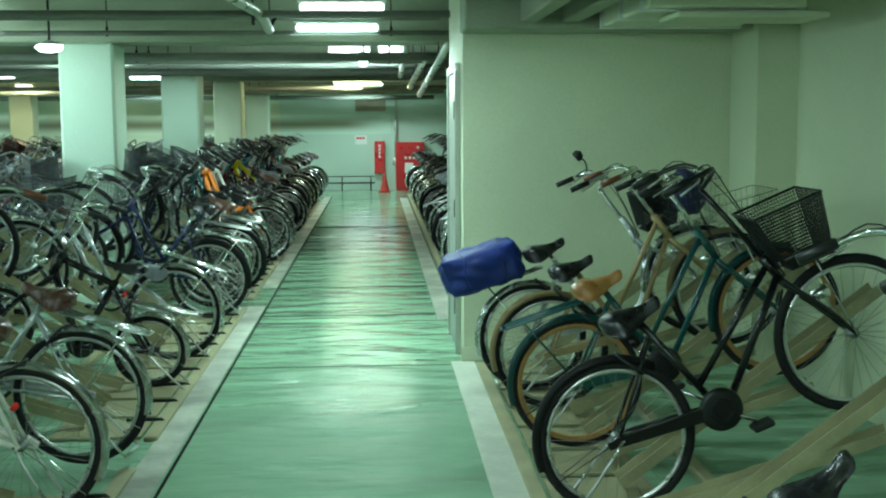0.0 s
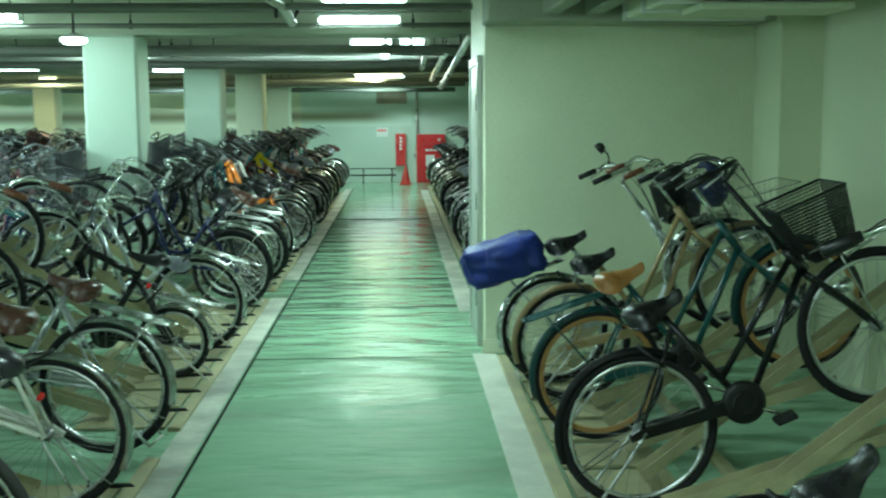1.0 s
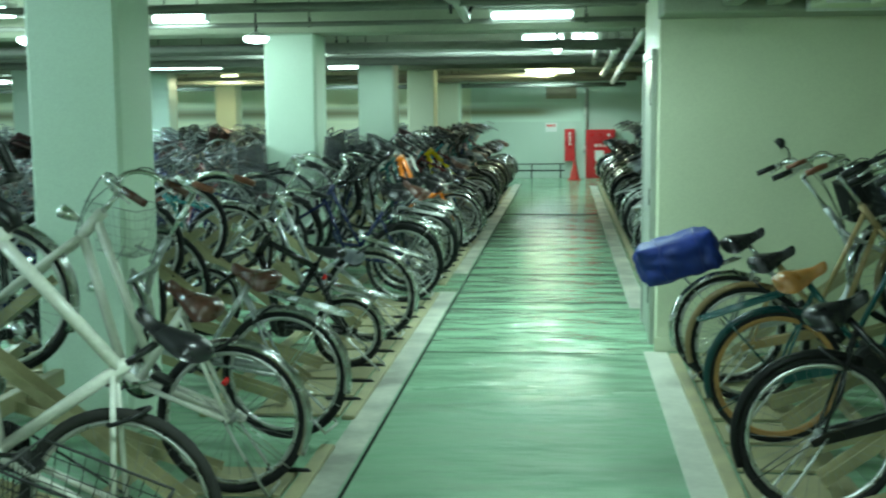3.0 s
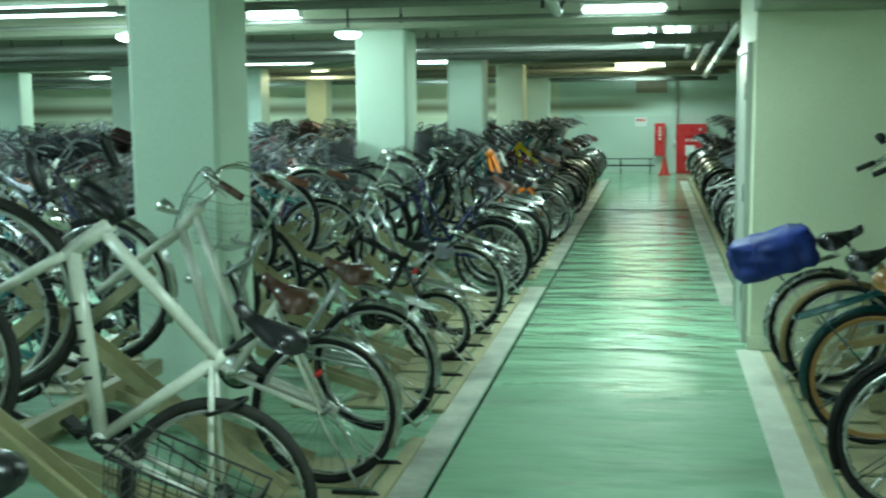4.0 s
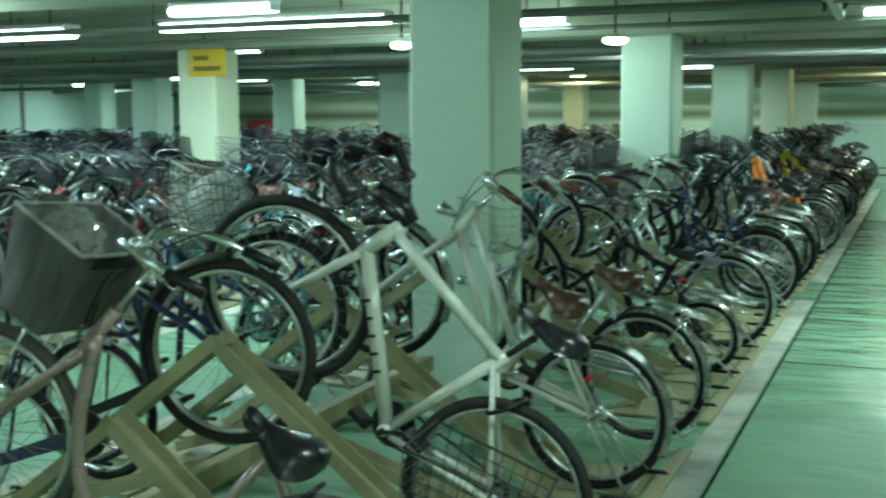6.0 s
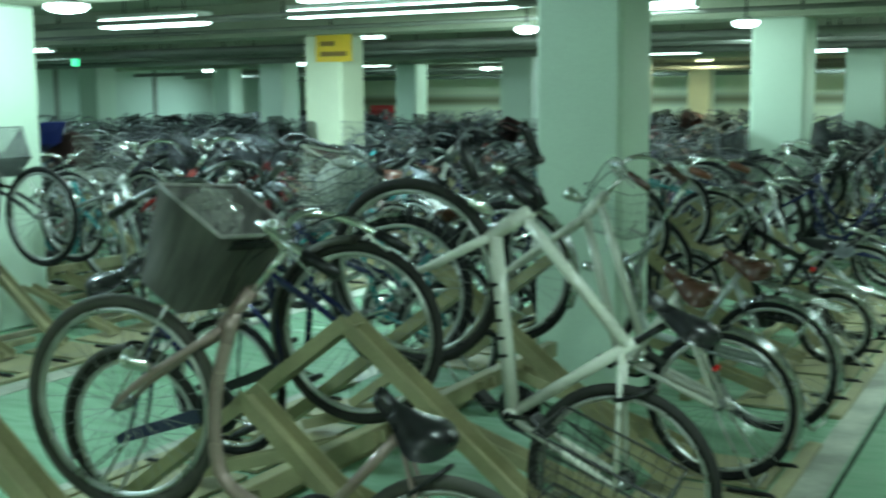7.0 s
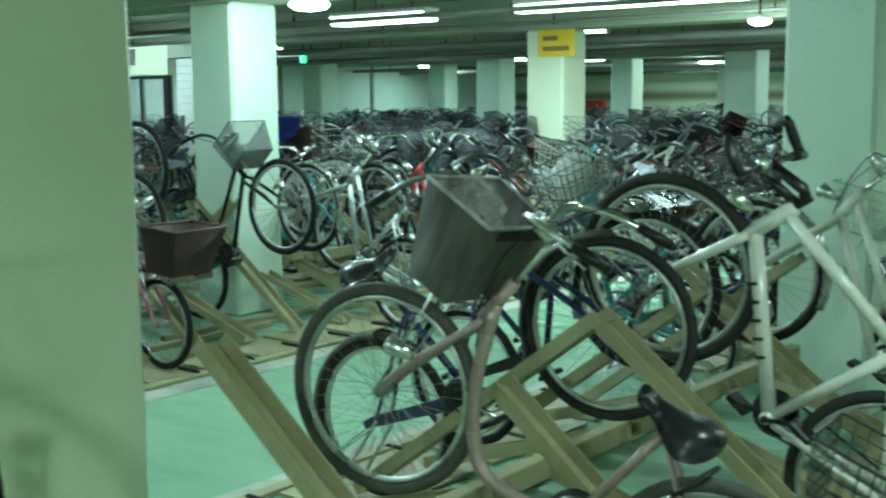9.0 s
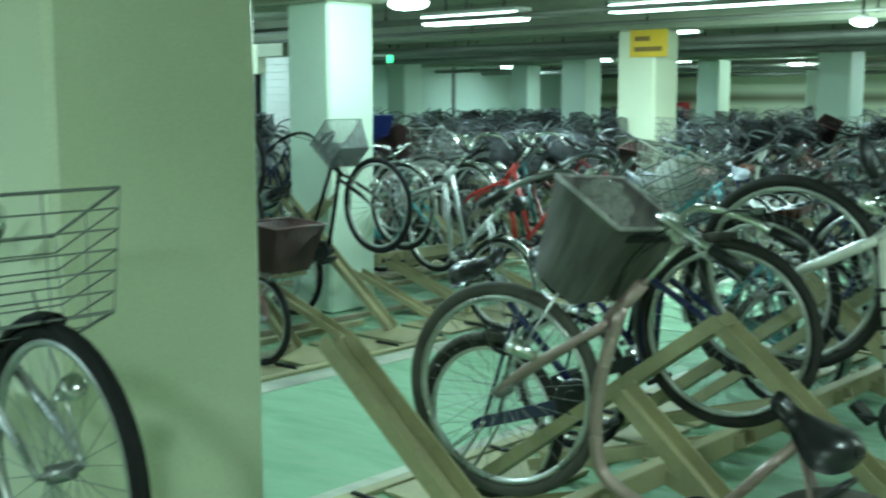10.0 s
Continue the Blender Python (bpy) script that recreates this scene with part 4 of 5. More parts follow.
# wall-side lamps beyond x -4 are assumed, added to brighten the far hall
LAMPS = [(-0.2, 27.2, 2.4, 0.9, "x"), (-4.7, 27.0, 2.4, 1.2, "x"), (-9.5, 26.8, 2.4, 1.2, "x"), (-14.2, 26.5, 2.4, 1.2, "x"), (-18.8, 23.0, 2.4, 1.2, "y"), (-18.8, 17.0, 2.4, 1.2, "y"), (-18.8, 11.0, 2.4, 1.2, "y"),
         # the two at y 3.5 and 4.0 are unseen fill for the west
         (-12.66, 14.0, 2.39, 0.5, "x", 0.14, 40), (-7.83, 12.6, 2.45, 0.5, "x", 0.12, 30), (-9.5, 3.5, 2.45, 1.2, "x", 0.16, 100), (-14.2, 4.0, 2.45, 1.2, "x"),
         (-0.2, 9.35, 2.52, 0.66, "x", 0.16, 34, False, True, False, 130), (-0.28, 10.62, 2.475, 0.74, "x", 0.10, 14), (-0.23, 12.87, 2.42, 0.46, "x", 0.16, 140, True), (0.22, 13.6, 2.46, 0.3, "x", 0.16, 12), (-0.3, 21.7, 2.42, 0.9, "x", 0.14, 95, True, True, True), (-0.3, 24.2, 2.42, 1.0, "x"),
         # these four are out of view, assumed to light floor, walls and pillar faces
         (-0.1, 7.15, 2.50, 0.66, "x", 0.16, 28, False, True, False, 165), (-0.2, 3.2, 2.47, 0.66, "x", 0.16, 40, False, True, False, 150), (-0.6, -0.6, 2.47, 0.66, "x", 0.16, 178, True), (-4.7, -0.8, 2.47, 1.2, "x", 0.16, 70),
         # unseen fill: one behind a pillar for the next, two over the east rack
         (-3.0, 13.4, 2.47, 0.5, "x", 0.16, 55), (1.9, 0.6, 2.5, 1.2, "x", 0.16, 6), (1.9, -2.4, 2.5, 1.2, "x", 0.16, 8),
         # the last one, over the second walkway, is unseen fill for pillar faces
         (-3.37, 10.55, 2.50, 0.5, "x", 0.16, 12), (-5.45, 8.55, 2.53, 1.0, "x", 0.17, 40), (-5.45, 9.3, 2.47, 2.3, "x", 0.18, 110), (-4.5, 3.6, 2.47, 0.66, "x", 0.16, 145, True),
         (-3.57, 19.2, 2.40, 0.55, "x"), (-6.0, 18.1, 2.385, 1.4, "x", 0.16, 150), (-8.7, 17.2, 2.39, 0.75, "x", 0.16, 110), (-6.65, 23.1, 2.37, 0.36, "x", 0.14, 130, True, True, True),
         (-8.2, 9.2, 2.46, 1.3, "x", 0.24, 110), (-13.1, 21.1, 2.40, 0.7, "x"), (-12.6, 17.5, 2.40, 0.3, "x", 0.16, 40), (-13.3, 8.9, 2.45, 1.2, "x", 0.16, 110, True), (-13.4, 12.2, 2.42, 1.0, "x", 0.16, 90), (-14.5, 20.0, 2.42, 1.2, "x")]
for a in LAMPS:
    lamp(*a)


junction = tagged(new("lamp_bracket"), "white lamp bracket hanging beside a ceiling lamp", "bracket")
junction.location = (-0.08, 12.72, 2.24)
part("bracket_body", box(-0.04, -0.03, 0, 0.04, 0.03, 0.17, 0.012), LAMPCASE, junction, smooth=False)
part("bracket_stem", box(-0.012, -0.012, 0.172, 0.012, 0.012, CEILING - 2.24, 0.003), DARKSTEEL, junction, smooth=False)


def dome_lamp(x, y, z, r, watts):
    """A shallow round lamp on a stem below the ceiling."""
    ob = thing("dome_lamp", "lit round white ceiling lamp hanging on a stem", "lamp", "round ceiling lamps")
    ob.location = (x, y, z)
    bm = bmesh.new()
    tube(bm, [(0, 0, -0.045), (0, 0, -0.035), (0, 0, -0.012), (0, 0, 0.012)], [r * 0.35, r * 0.75, r, r * 0.97], 24)
    part("diffuser", bm, TUBE, ob)
    bm = bmesh.new()
    tube(bm, [(0, 0, 0.013), (0, 0, 0.03), (0, 0, 0.05)], [r * 0.95, r * 0.6, 0.03], 24)
    part("cap", bm, LAMPCASE, ob)
    bm = bmesh.new()
    tube(bm, [(0, 0, 0.05), (0, 0, CEILING - z)], 0.010, 8)
    part("stem", bm, DARKSTEEL, ob)
    data = bpy.data.lights.new("dome_light", "POINT")
    data.shadow_soft_size, data.energy, data.color = 0.1, watts, LAMP_COLOUR
    light = new("dome_light", data)
    light.parent = ob
    light.location = (0, 0, -0.16)
    return ob


for x, y, z, r, w in ((-0.08, 12.5, 2.31, 0.07, 8), (-2.63, 10.3, 2.30, 0.11, 4), (-4.52, 10.0, 2.30, 0.10, 85), (-6.0, 6.0, 2.30, 0.14, 66), (-10.7, 21.6, 2.30, 0.15, 60)):
    dome_lamp(x, y, z, r, w)

# ---- signs on pillars and far things ----
sign = tagged(new("pillar_sign"), "yellow warning board with black writing on a pillar", "sign")
sign.location = (-7.235, PILLAR_Y[2] - 0.012, 2.085)
part("board", box(-0.235, -0.012, 0, 0.235, 0.0, 0.29, 0.002), YELLOW, sign, smooth=False)
for k, (x0, x1, z) in enumerate(((-0.17, 0.02, 0.17), (-0.17, 0.17, 0.06))):
    part("letter_bar", box(x0, -0.016, z, x1, -0.0125, z + 0.05), SIGNPRINT, sign, smooth=False)
exit_sign = tagged(new("exit_sign"), "lit green exit sign under the ceiling", "sign")
exit_sign.location = (-12.55, 12.3, 2.14)
part("panel", box(-0.02, -0.05, 0.03, 0.02, 0.05, 0.17, 0.005), EXIT, exit_sign, smooth=False)
bm = bmesh.new()
tube(bm, [(0, 0, 0.15), (0, 0, CEILING - 2.14)], 0.012, 6)
part("stem", bm, DARKSTEEL, exit_sign)


# ---- racks ----
def channel(bm, a, b, wide=0.10, deep=0.05, t=0.006):
    """An open U channel from a to b, open upwards."""
    a, b = Vector(a), Vector(b)
    d = (b - a).normalized()
    side = Vector((0, 1, 0))
    up = side.cross(d)
    if up.z < 0:
        up = -up
    prof = [(-wide / 2, deep), (-wide / 2, 0), (wide / 2, 0), (wide / 2, deep), (wide / 2 - t, deep), (wide / 2 - t, t), (-wide / 2 + t, t), (-wide / 2 + t, deep)]
    q = [bm.verts.new(a + side * s + up * h) for s, h in prof]
    r = [bm.verts.new(b + side * s + up * h) for s, h in prof]
    for k in range(8):
        bm.faces.new((q[k], q[(k + 1) % 8], r[(k + 1) % 8], r[k]))
    bm.faces.new(q[::-1])
    bm.faces.new(r)


def rack_slot(side, high):
    """Meshes of one slot: a wheel rail, its prop and the floor plate, about the row's middle at x 0; side 1 enters from the east."""
    bm = bmesh.new()
    if high:
        channel(bm, (0.95 * side, 0, 0.04), (-0.20 * side, 0, 0.90))
    else:
        channel(bm, (0.95 * side, 0, 0.04), (-0.08 * side, 0, 0.36))
    rail = mesh_of("wheel_rail", bm, RACK, False)
    bm = bmesh.new()
    add_box(bm, min(0.80 * side, 1.28 * side), -0.185, 0.006, max(0.80 * side, 1.28 * side), 0.185, 0.02)
    plate = mesh_of("floor_plate", bm, RACK, False)
    bm = bmesh.new()
    tube(bm, [(1.14 * side, 0.13, 0.03), (1.33 * side, 0.13, 0.03), (1.35 * side, 0.13, 0.012)], 0.011, 6)
    hook = mesh_of("stop_bar", bm, DARKSTEEL, True)
    return [("wheel_rail", rail), ("floor_plate", plate), ("stop_bar", hook)]


SLOTS = {(s, h): rack_slot(s, h) for s in (1, -1) for h in (True, False)}
PITCH = 0.4375


def rack(xc, y0, y1, label, sides=(1, -1), edge=1.30, omit=0, back=PITCH / 2, flip=0, extra=False, hooks=True, own_rails=None):
    """A double-sided rack section between two pillars, one top-level thing."""
    ob = thing("bicycle_rack", label, "bicycle rack", "bicycle racks")
    ob.location = (xc, y0, 0)
    for s in sides:
        part("edge_board", box(min(edge * s, (edge + 0.07) * s), 0, 0, max(edge * s, (edge + 0.07) * s), y1 - y0, 0.024, 0.004), RACK, ob, smooth=False)
        part("floor_bar", box(min(0.5 * s, 0.56 * s), 0, 0.0, max(0.5 * s, 0.56 * s), y1 - y0, 0.04, 0.004), RACK, ob, smooth=False)
        for k in range(0 if s > 0 else omit, int((y1 - y0) / PITCH)):
            for name, me in SLOTS[(s, k % 2 == (1 if s > 0 else flip))][: 3 if hooks else 2]:
                if own_rails and s > 0 and k in own_rails and name == "wheel_rail":
                    x0, z0, x1, z1, dy = own_rails[k]
                    bm = bmesh.new()
                    channel(bm, (x0, dy, z0), (x1, dy, z1))
                    me = mesh_of(name, bm, RACK, False)
                o = new(name, me)
                o.parent = ob
                o.location = (0, (k + 0.5) * PITCH + (0 if s > 0 else back), 0)
    if len(sides) == 2:
        part("spine_beam", box(-0.03, 0.1, 0.33, 0.03, y1 - y0 - 0.1, 0.41, 0.004), RACK, ob, smooth=False)
    if extra:
        # the last slots before the pillar and the short one beside it
        for side, high, y, m in ((1, True, 9.5 * PITCH, 1.0), (-1, True, 9.5 * PITCH + back, 1.0), (1, False, y1 - y0 + 0.32, 0.84)):
            for name, me in SLOTS[(side, high)]:
                o = new(name, me)
                o.parent = ob
                o.location = (0.2 if m < 1 and name == "wheel_rail" else 0, y, 0)
                if name == "wheel_rail":
                    o.scale = (m, 1, m)
        bm = bmesh.new()
        add_box(bm, 0.42, y1 - y0 - 0.9, 0.03, 0.46, y1 - y0 + 1.2, 0.07, 0.004)
        part("cross_bar", bm, VENT, ob, "dark steel bar low on the floor", smooth=False)
    return ob


for xc in (-2.5, -7.05):
    for y in [-3.52] + [v - 0.22 for v in PILLAR_Y[:-1]]:
        rack(xc, y + 0.66, y + 4.95, "tan steel double-sided bicycle rack with sloping wheel rails", omit=3 if xc > -3 and 0 < y < 2 else 0, back=0.04 if xc > -3 else PITCH / 2 - 0.075, flip=0 if xc > -3 else 1, extra=xc < -3, own_rails={1: (0.95, 0.04, -0.28, 0.985, 0), 3: (0.95, 0.04, 0.08, 0.74, 0), 5: (1.2, 0.08, 0.14, 0.90, -0.39)} if xc > -3 and 0 < y < 2 else None)
rack(2.08, 1.6, 8.3, "tan steel bicycle rack with sloping wheel rails by the wall", sides=(-1,), edge=1.30, hooks=False)

# ---- parked bicycles beside the first walkway ----
GEO = ((0.431, 0.238), (0.289, 0.72), (0.895, 0.655), (0.84, 0.82))
white_mtb = bicycle("ivory mountain bicycle with thick tubes tilted up in the rack", WHITEFRAME, "diamond", 0.345, 1.034, 0, BLACKLEATHER, "", "flat", False, 6, fender=None, case=False, tube_r=0.021, stand=False, saddle_h=0.54, saddle_tilt=7.0, geo=GEO, tyre=MIDRUBBER)
park(white_mtb, -1.415, 3.998, 180, 40, 0.05, 0.345)
for k in range(5):
    bm = bmesh.new()
    p = Vector((0.431, 0, 0.238)) + Vector((0.464, 0, 0.417)) * (0.33 + 0.1 * k)
    add_box(bm, -0.006, 0.0, -0.018, 0.006, 0.0285, 0.018, 0, Matrix.Translation(p) @ Matrix.Rotation(radians(-42), 4, "Y"))
    part("letter_bar", bm, BLACKPRINT, white_mtb, smooth=False)
grey = bicycle("dusty rose-brown city bicycle with a deep grey basket", BROWNFRAME, "step", 0.335, 1.14, 0, BLACKLEATHER, "deep", "city", False, 4, tyre=GREYRUBBER, fender=None, basket_mat=GREYBASKET, bag=True, rear_box="wire", saddle_h=0.36, saddle_tilt=-9.0, basket_at=(0.035, 0.04), basket_tilt=-10.5, basket_yaw=-8)
park(grey, -1.579, 3.079, 180, 22.7, 0.0, 0.335, 3.4, 6.4)

bikes_left = [
    (-1.425, 5.28, 27, 0.3, dict(geo=((0.44, 0.285), (0.39, 0.67), (0.93, 0.75), (0.89, 0.88)), wb=1.14, bar_up=-0.12, tube_r=0.021, reflector=(0.10, 0.48), label="ivory city bicycle with a brown leather saddle and chrome mudguards", frame_mat=WHITEFRAME, style="twin", saddle=BROWNLEATHER, basket="", saddle_h=0.40, grips=BROWNLEATHER, rack=False)),
    (-1.40, 6.116, 14.1, -6.0, dict(bar_up=0.06, label="silver city bicycle with a brown saddle and chrome carrier", frame_mat=SILVERFRAME, style="step", saddle=BROWNLEATHER, basket="wire", basket_mat=DULLWIRE, saddle_h=0.425, grips=AMBER, wire_r=0.0008)),
    (-1.387, 7.75, 12, 0, dict(label="black small-wheeled bicycle with a chrome carrier", frame_mat=BLACKPAINT, style="diamond", tube_r=0.022, reflector=(0.22, 0.56), r=0.232, wb=0.95, saddle=BLACKLEATHER, basket="", bars="city", saddle_h=0.46)),
    (-1.381, 8.583, 18, 0, dict(geo=((0.45, 0.29), (0.30, 0.50), (0.86, 0.70), (0.82, 0.83)), label="silver city bicycle with a grey saddle", frame_mat=SILVERFRAME, style="twin", saddle=GREYVINYL, basket="wire", basket_mat=DULLWIRE, saddle_h=0.43)),
    (-1.38, 10.30, 14, 0, dict(label="navy blue city bicycle with a black saddle", frame_mat=NAVYFRAME, style="twin", saddle=BLACKLEATHER, basket="wire", basket_mat=DULLWIRE, fender=BLACKPLASTIC)),
]
for x, y, p, turned, spec in bikes_left:
    rr = spec.get("r", 0.335)
    park(bicycle(lod=0, reach=0.06, **spec), x, y, 180, p, 0.02, rr, 0.0, turned)

bikes_right = [
    (1.03, 5.20, 23.5, dict(geo=((0.44, 0.285), (0.29, 0.705), (0.885, 0.68), (0.85, 0.78)), bar_up=0.16, basket_at=(-0.045, 0.035), basket_tilt=0.0, label="black city bicycle with a black mesh basket", frame_mat=BLACKPAINT, bar_mat=BLACKPAINT, style="twin", saddle=BLACKLEATHER, basket="net", fender=BLACKPLASTIC, front_guard=False, rack=False, saddle_h=0.425)),
    (1.043, 6.229, 19, dict(geo=((0.44, 0.285), (0.29, 0.705), (0.87, 0.70), (0.82, 0.86)), label="teal city bicycle with tan sidewalls and tan saddle", frame_mat=TEALFRAME, style="twin", saddle=TANLEATHER, basket="wire", basket_mat=DULLWIRE, fender=TEALFRAME, sidewall=TANRUBBER, saddle_h=0.412, rack=True, carrier_mat=TEALFRAME, wire_r=0.0009)),
    (1.034, 7.03, 19, dict(geo=((0.44, 0.285), (0.29, 0.705), (0.855, 0.73), (0.81, 0.87)), label="sand coloured city bicycle with a black saddle", frame_mat=TANFRAME, style="twin", saddle=BLACKLEATHER, basket="wire", basket_mat=DULLWIRE, bag=True, bag_mat=NAVYCLOTH, fender=TANFRAME, saddle_h=0.39, rack=False, grips=AMBER, wire_r=0.0009)),
    (0.987, 7.48, 19, dict(label="silver city bicycle with a mirror on its handlebar", frame_mat=SILVERFRAME, style="step", saddle=BLACKLEATHER, bar_mat=ALLOY, bag=True, bag_mat=BLACKPLASTIC, basket="mesh", saddle_h=0.46, mirror=True)),
    (0.955, 3.35, 20, dict(label="black city bicycle with a glossy black saddle", geo=((0.44, 0.285), (0.33, 0.55), (0.86, 0.705), (0.815, 0.835)), frame_mat=BLACKPAINT, style="step", saddle=BLACKLEATHER, basket="wire", fender=BLACKPLASTIC, saddle_h=0.41, saddle_tilt=-22.0, rack=False)),
]
for x, y, p, spec in bikes_right:
    park(bicycle(lod=0, reach=0.06, **spec), x, y, 0, p, 0.02)
silver_tilt = bicycle(label="silver city bicycle with a chrome wire basket raised by a pier", frame_mat=SILVERFRAME, style="step", saddle=BLACKLEATHER, basket="hoops", basket_at=(0.125, -0.055), basket_mat=SPOKE, fender=BLACKPLASTIC, grips=BLACKPLASTIC)
park(silver_tilt, -3.643, 1.521, 0, 27, 0.03)
blue_far = bicycle(label="navy blue bicycle with dull grey mudguards facing the walkway", tyre=MIDRUBBER, fender=DULLFENDER, frame_mat=NAVYFRAME, style="step", saddle=BLACKLEATHER, basket="", bar_mat=DULLBAR, headlight=False, grips=BLACKPLASTIC, rack=False)
park(blue_far, -3.327, 3.733, 0, 25.5, 0.05, 0.335, 0.0, 6.9)

# the covered load on the silver bicycle's carrier
cover = thing("covered_load", "crumpled blue tarpaulin bundle on a bicycle carrier", "bundle")
cover.matrix_basis = Matrix.Translation((0.677, 7.48, 0.79)) @ Matrix.Rotation(radians(-17), 4, "Y")


def crumpled(q):
    p = Vector((q.x * 0.235, q.y * 0.16, q.z * 0.118)) * (1 - 0.10 * max(abs(q.x * q.y), abs(q.y * q.z), abs(q.x * q.z)) ** 3)
    fold = abs(noise.noise(Vector((q.x * 2.3 + q.z * 0.8, q.y * 1.6, q.z * 1.2 - q.x)))) - 0.15
    crease = abs(noise.noise(Vector((q.x * 4.5 - q.z * 2.0, q.y * 3.0 + q.z, 3.0))))
    return p + p.normalized() * (0.045 * fold + 0.014 * crease)


bm = bmesh.new()
bmesh.ops.create_cube(bm, size=1.0)
bmesh.ops.subdivide_edges(bm, edges=bm.edges[:], cuts=13, use_grid_fill=True)
for v in bm.verts:
    v.co = crumpled(v.co * 2)
part("tarpaulin", bm, BLUECLOTH, cover)
for x in (-0.45, 0.5):
    bm = bmesh.new()
    loop = [(x, 1, 0), (x, 1, 0.5), (x, 1, 1), (x, 0.5, 1), (x, 0, 1), (x, -0.5, 1), (x, -1, 1), (x, -1, 0.5), (x, -1, 0), (x, -1, -0.5), (x, -1, -1), (x, 0, -1), (x, 1, -1), (x, 1, -0.5), (x, 1, 0)]
    tube(bm, [crumpled(Vector(q)) * 1.015 for q in loop], 0.005, 6)
    part("cord", bm, BLUEPLASTIC, cover, "blue cord")

white_basket = bicycle(label="turquoise bicycle with a white wire basket full of papers", frame_mat=TURQFRAME, style="twin", saddle=BLACKLEATHER, basket="wire", basket_mat=WHITEFRAME, basket_size=(1.1, 1.0, 1.3), basket_at=(0.03, -0.06), wire_r=0.0028, bag=True, bag_mat=PAPER, bar_mat=DULLBAR, rack=False, lod=0, steer=-14)
park(white_basket, -3.12, 5.9, 180, 24, 0.02)

# ---- the rest of the hall, row by row ----
rnd = random.Random(7)
PAINTS = [(SILVERFRAME, "silver"), (BLACKPAINT, "black"), (WHITEFRAME, "ivory"), (NAVYFRAME, "navy blue"), (REDFRAME, "dark red"), (TEALFRAME, "teal"), (BROWNFRAME, "brown"), (TURQFRAME, "turquoise"), (NAVYFRAME, "dark navy"), (BLACKPAINT, "black"), (SILVERFRAME, "dull silver")]
STYLES = ["step", "twin", "loop", "step", "diamond", "twin", "loop", "step", "twin", "step", "loop"]


def templates(lod):
    out = []
    for k, ((m, word), st) in enumerate(zip(PAINTS, STYLES)):
        bk = ("wire", "mesh", "mesh", "wire", "mesh", "mesh", "mesh", "wire", "wire", "mesh", "wire")[k]
        sd = (BLACKLEATHER, BLACKLEATHER, BROWNLEATHER, BLACKLEATHER, GREYVINYL, BLACKLEATHER, BROWNLEATHER, GREYVINYL, BLACKLEATHER, BLACKLEATHER, BLACKLEATHER)[k]
        note = {"wire": "with a wire basket", "mesh": "with a black mesh basket", "solid": "with a closed basket", "": "with no basket"}[bk]
        if k == 2 and lod == 1:
            m, word = BLACKPAINT, "black"
        spec = dict(label="%s city bicycle %s in the rack" % (word, note), frame_mat=m, style=st, saddle=sd, basket=bk, lod=lod, reach=0.06, rack=k in (3, 7), steer=(0, 12, -15, 5, 0, -8, 18, -4, 9, 0, -12)[k],
                    fender=(CHROME, BLACKPLASTIC, CHROME, CHROME, BLACKPLASTIC, CHROME, CHROME, CHROME, CHROME, CHROME, CHROME)[k], grips=BLACKPLASTIC, bar_mat=BLACKPAINT if k % 3 == 1 else DULLBAR, basket_mat=(DULLWIRE, None, None, DULLWIRE, None, None, BROWNBASKET, DULLWIRE, DULLWIRE, None, DULLWIRE)[k])
        out.append([spec, None])
    return out


def another(pool, k, x, y, heading, pitch, lean, yaw):
    spec, first = pool[k]
    if first is None:
        pool[k][1] = park(bicycle(**spec), x, y, heading, pitch, 0.02, 0.335, lean, yaw)
    else:
        park(first, x, y, heading, pitch, 0.02, 0.335, lean, yaw, first=False)


MID, FAR = templates(1), templates(2)


def row(x, heading, y0, y1, step, mid_to, skip=0.06, blocked=()):
    """A line of bicycles along a rack, every other one in a raised slot."""
    y, k = y0, 0
    while y < y1:
        k += 1
        if rnd.random() > skip and not any(a < y < b for a, b in blocked):
            another(MID if y < mid_to else FAR, rnd.randrange(len(PAINTS)), x + rnd.uniform(-0.05, 0.05), y + rnd.uniform(-0.04, 0.04), heading, (27 if k % 2 else 13) + rnd.uniform(-2.5, 2.5), rnd.uniform(-3.5, 3.5), rnd.uniform(-3, 3))
        y += step


row(-1.42, 180, 10.9, 26.5, 0.38, 16.5, 0.03, ((13.45, 15.1), (16.75, 17.75)))
row(-3.55, 0, 4.6, 26.5, 0.4375, 12, 0.08, ((4.8, 6.15),))
row(-5.95, 180, 7.75, 26.5, 0.4375, 11, 0.05)
row(-8.15, 0, 7.4, 26.5, 0.4375, 9.5, 0.06)
row(1.08, 0, 11.2, 26.6, 0.40, 15.5, 0.03)
for spec, x, y, p in ((dict(label="pink city bicycle with a dark brown closed basket", frame_mat=PINKFRAME, style="step", basket="solid", basket_mat=BROWNBASKET, saddle=BLACKLEATHER, r=0.285, wb=1.0, basket_at=(0.28, -0.03), basket_size=(1.1, 0.95, 1.05)), -6.98, 4.66, 0),
                      (dict(label="silver city bicycle standing near a pillar", frame_mat=SILVERFRAME, style="twin", basket="wire", saddle=BLACKLEATHER), -5.95, 3.9, 24),
                      (dict(label="black bicycle with a wire basket", frame_mat=BLACKPAINT, style="twin", basket="wire", saddle=BLACKLEATHER), -5.95, 3.3, 12)):
    park(bicycle(lod=0, **spec), x, y, 0 if p == 0 else 180, p, 0.02, spec.get("r", 0.335))
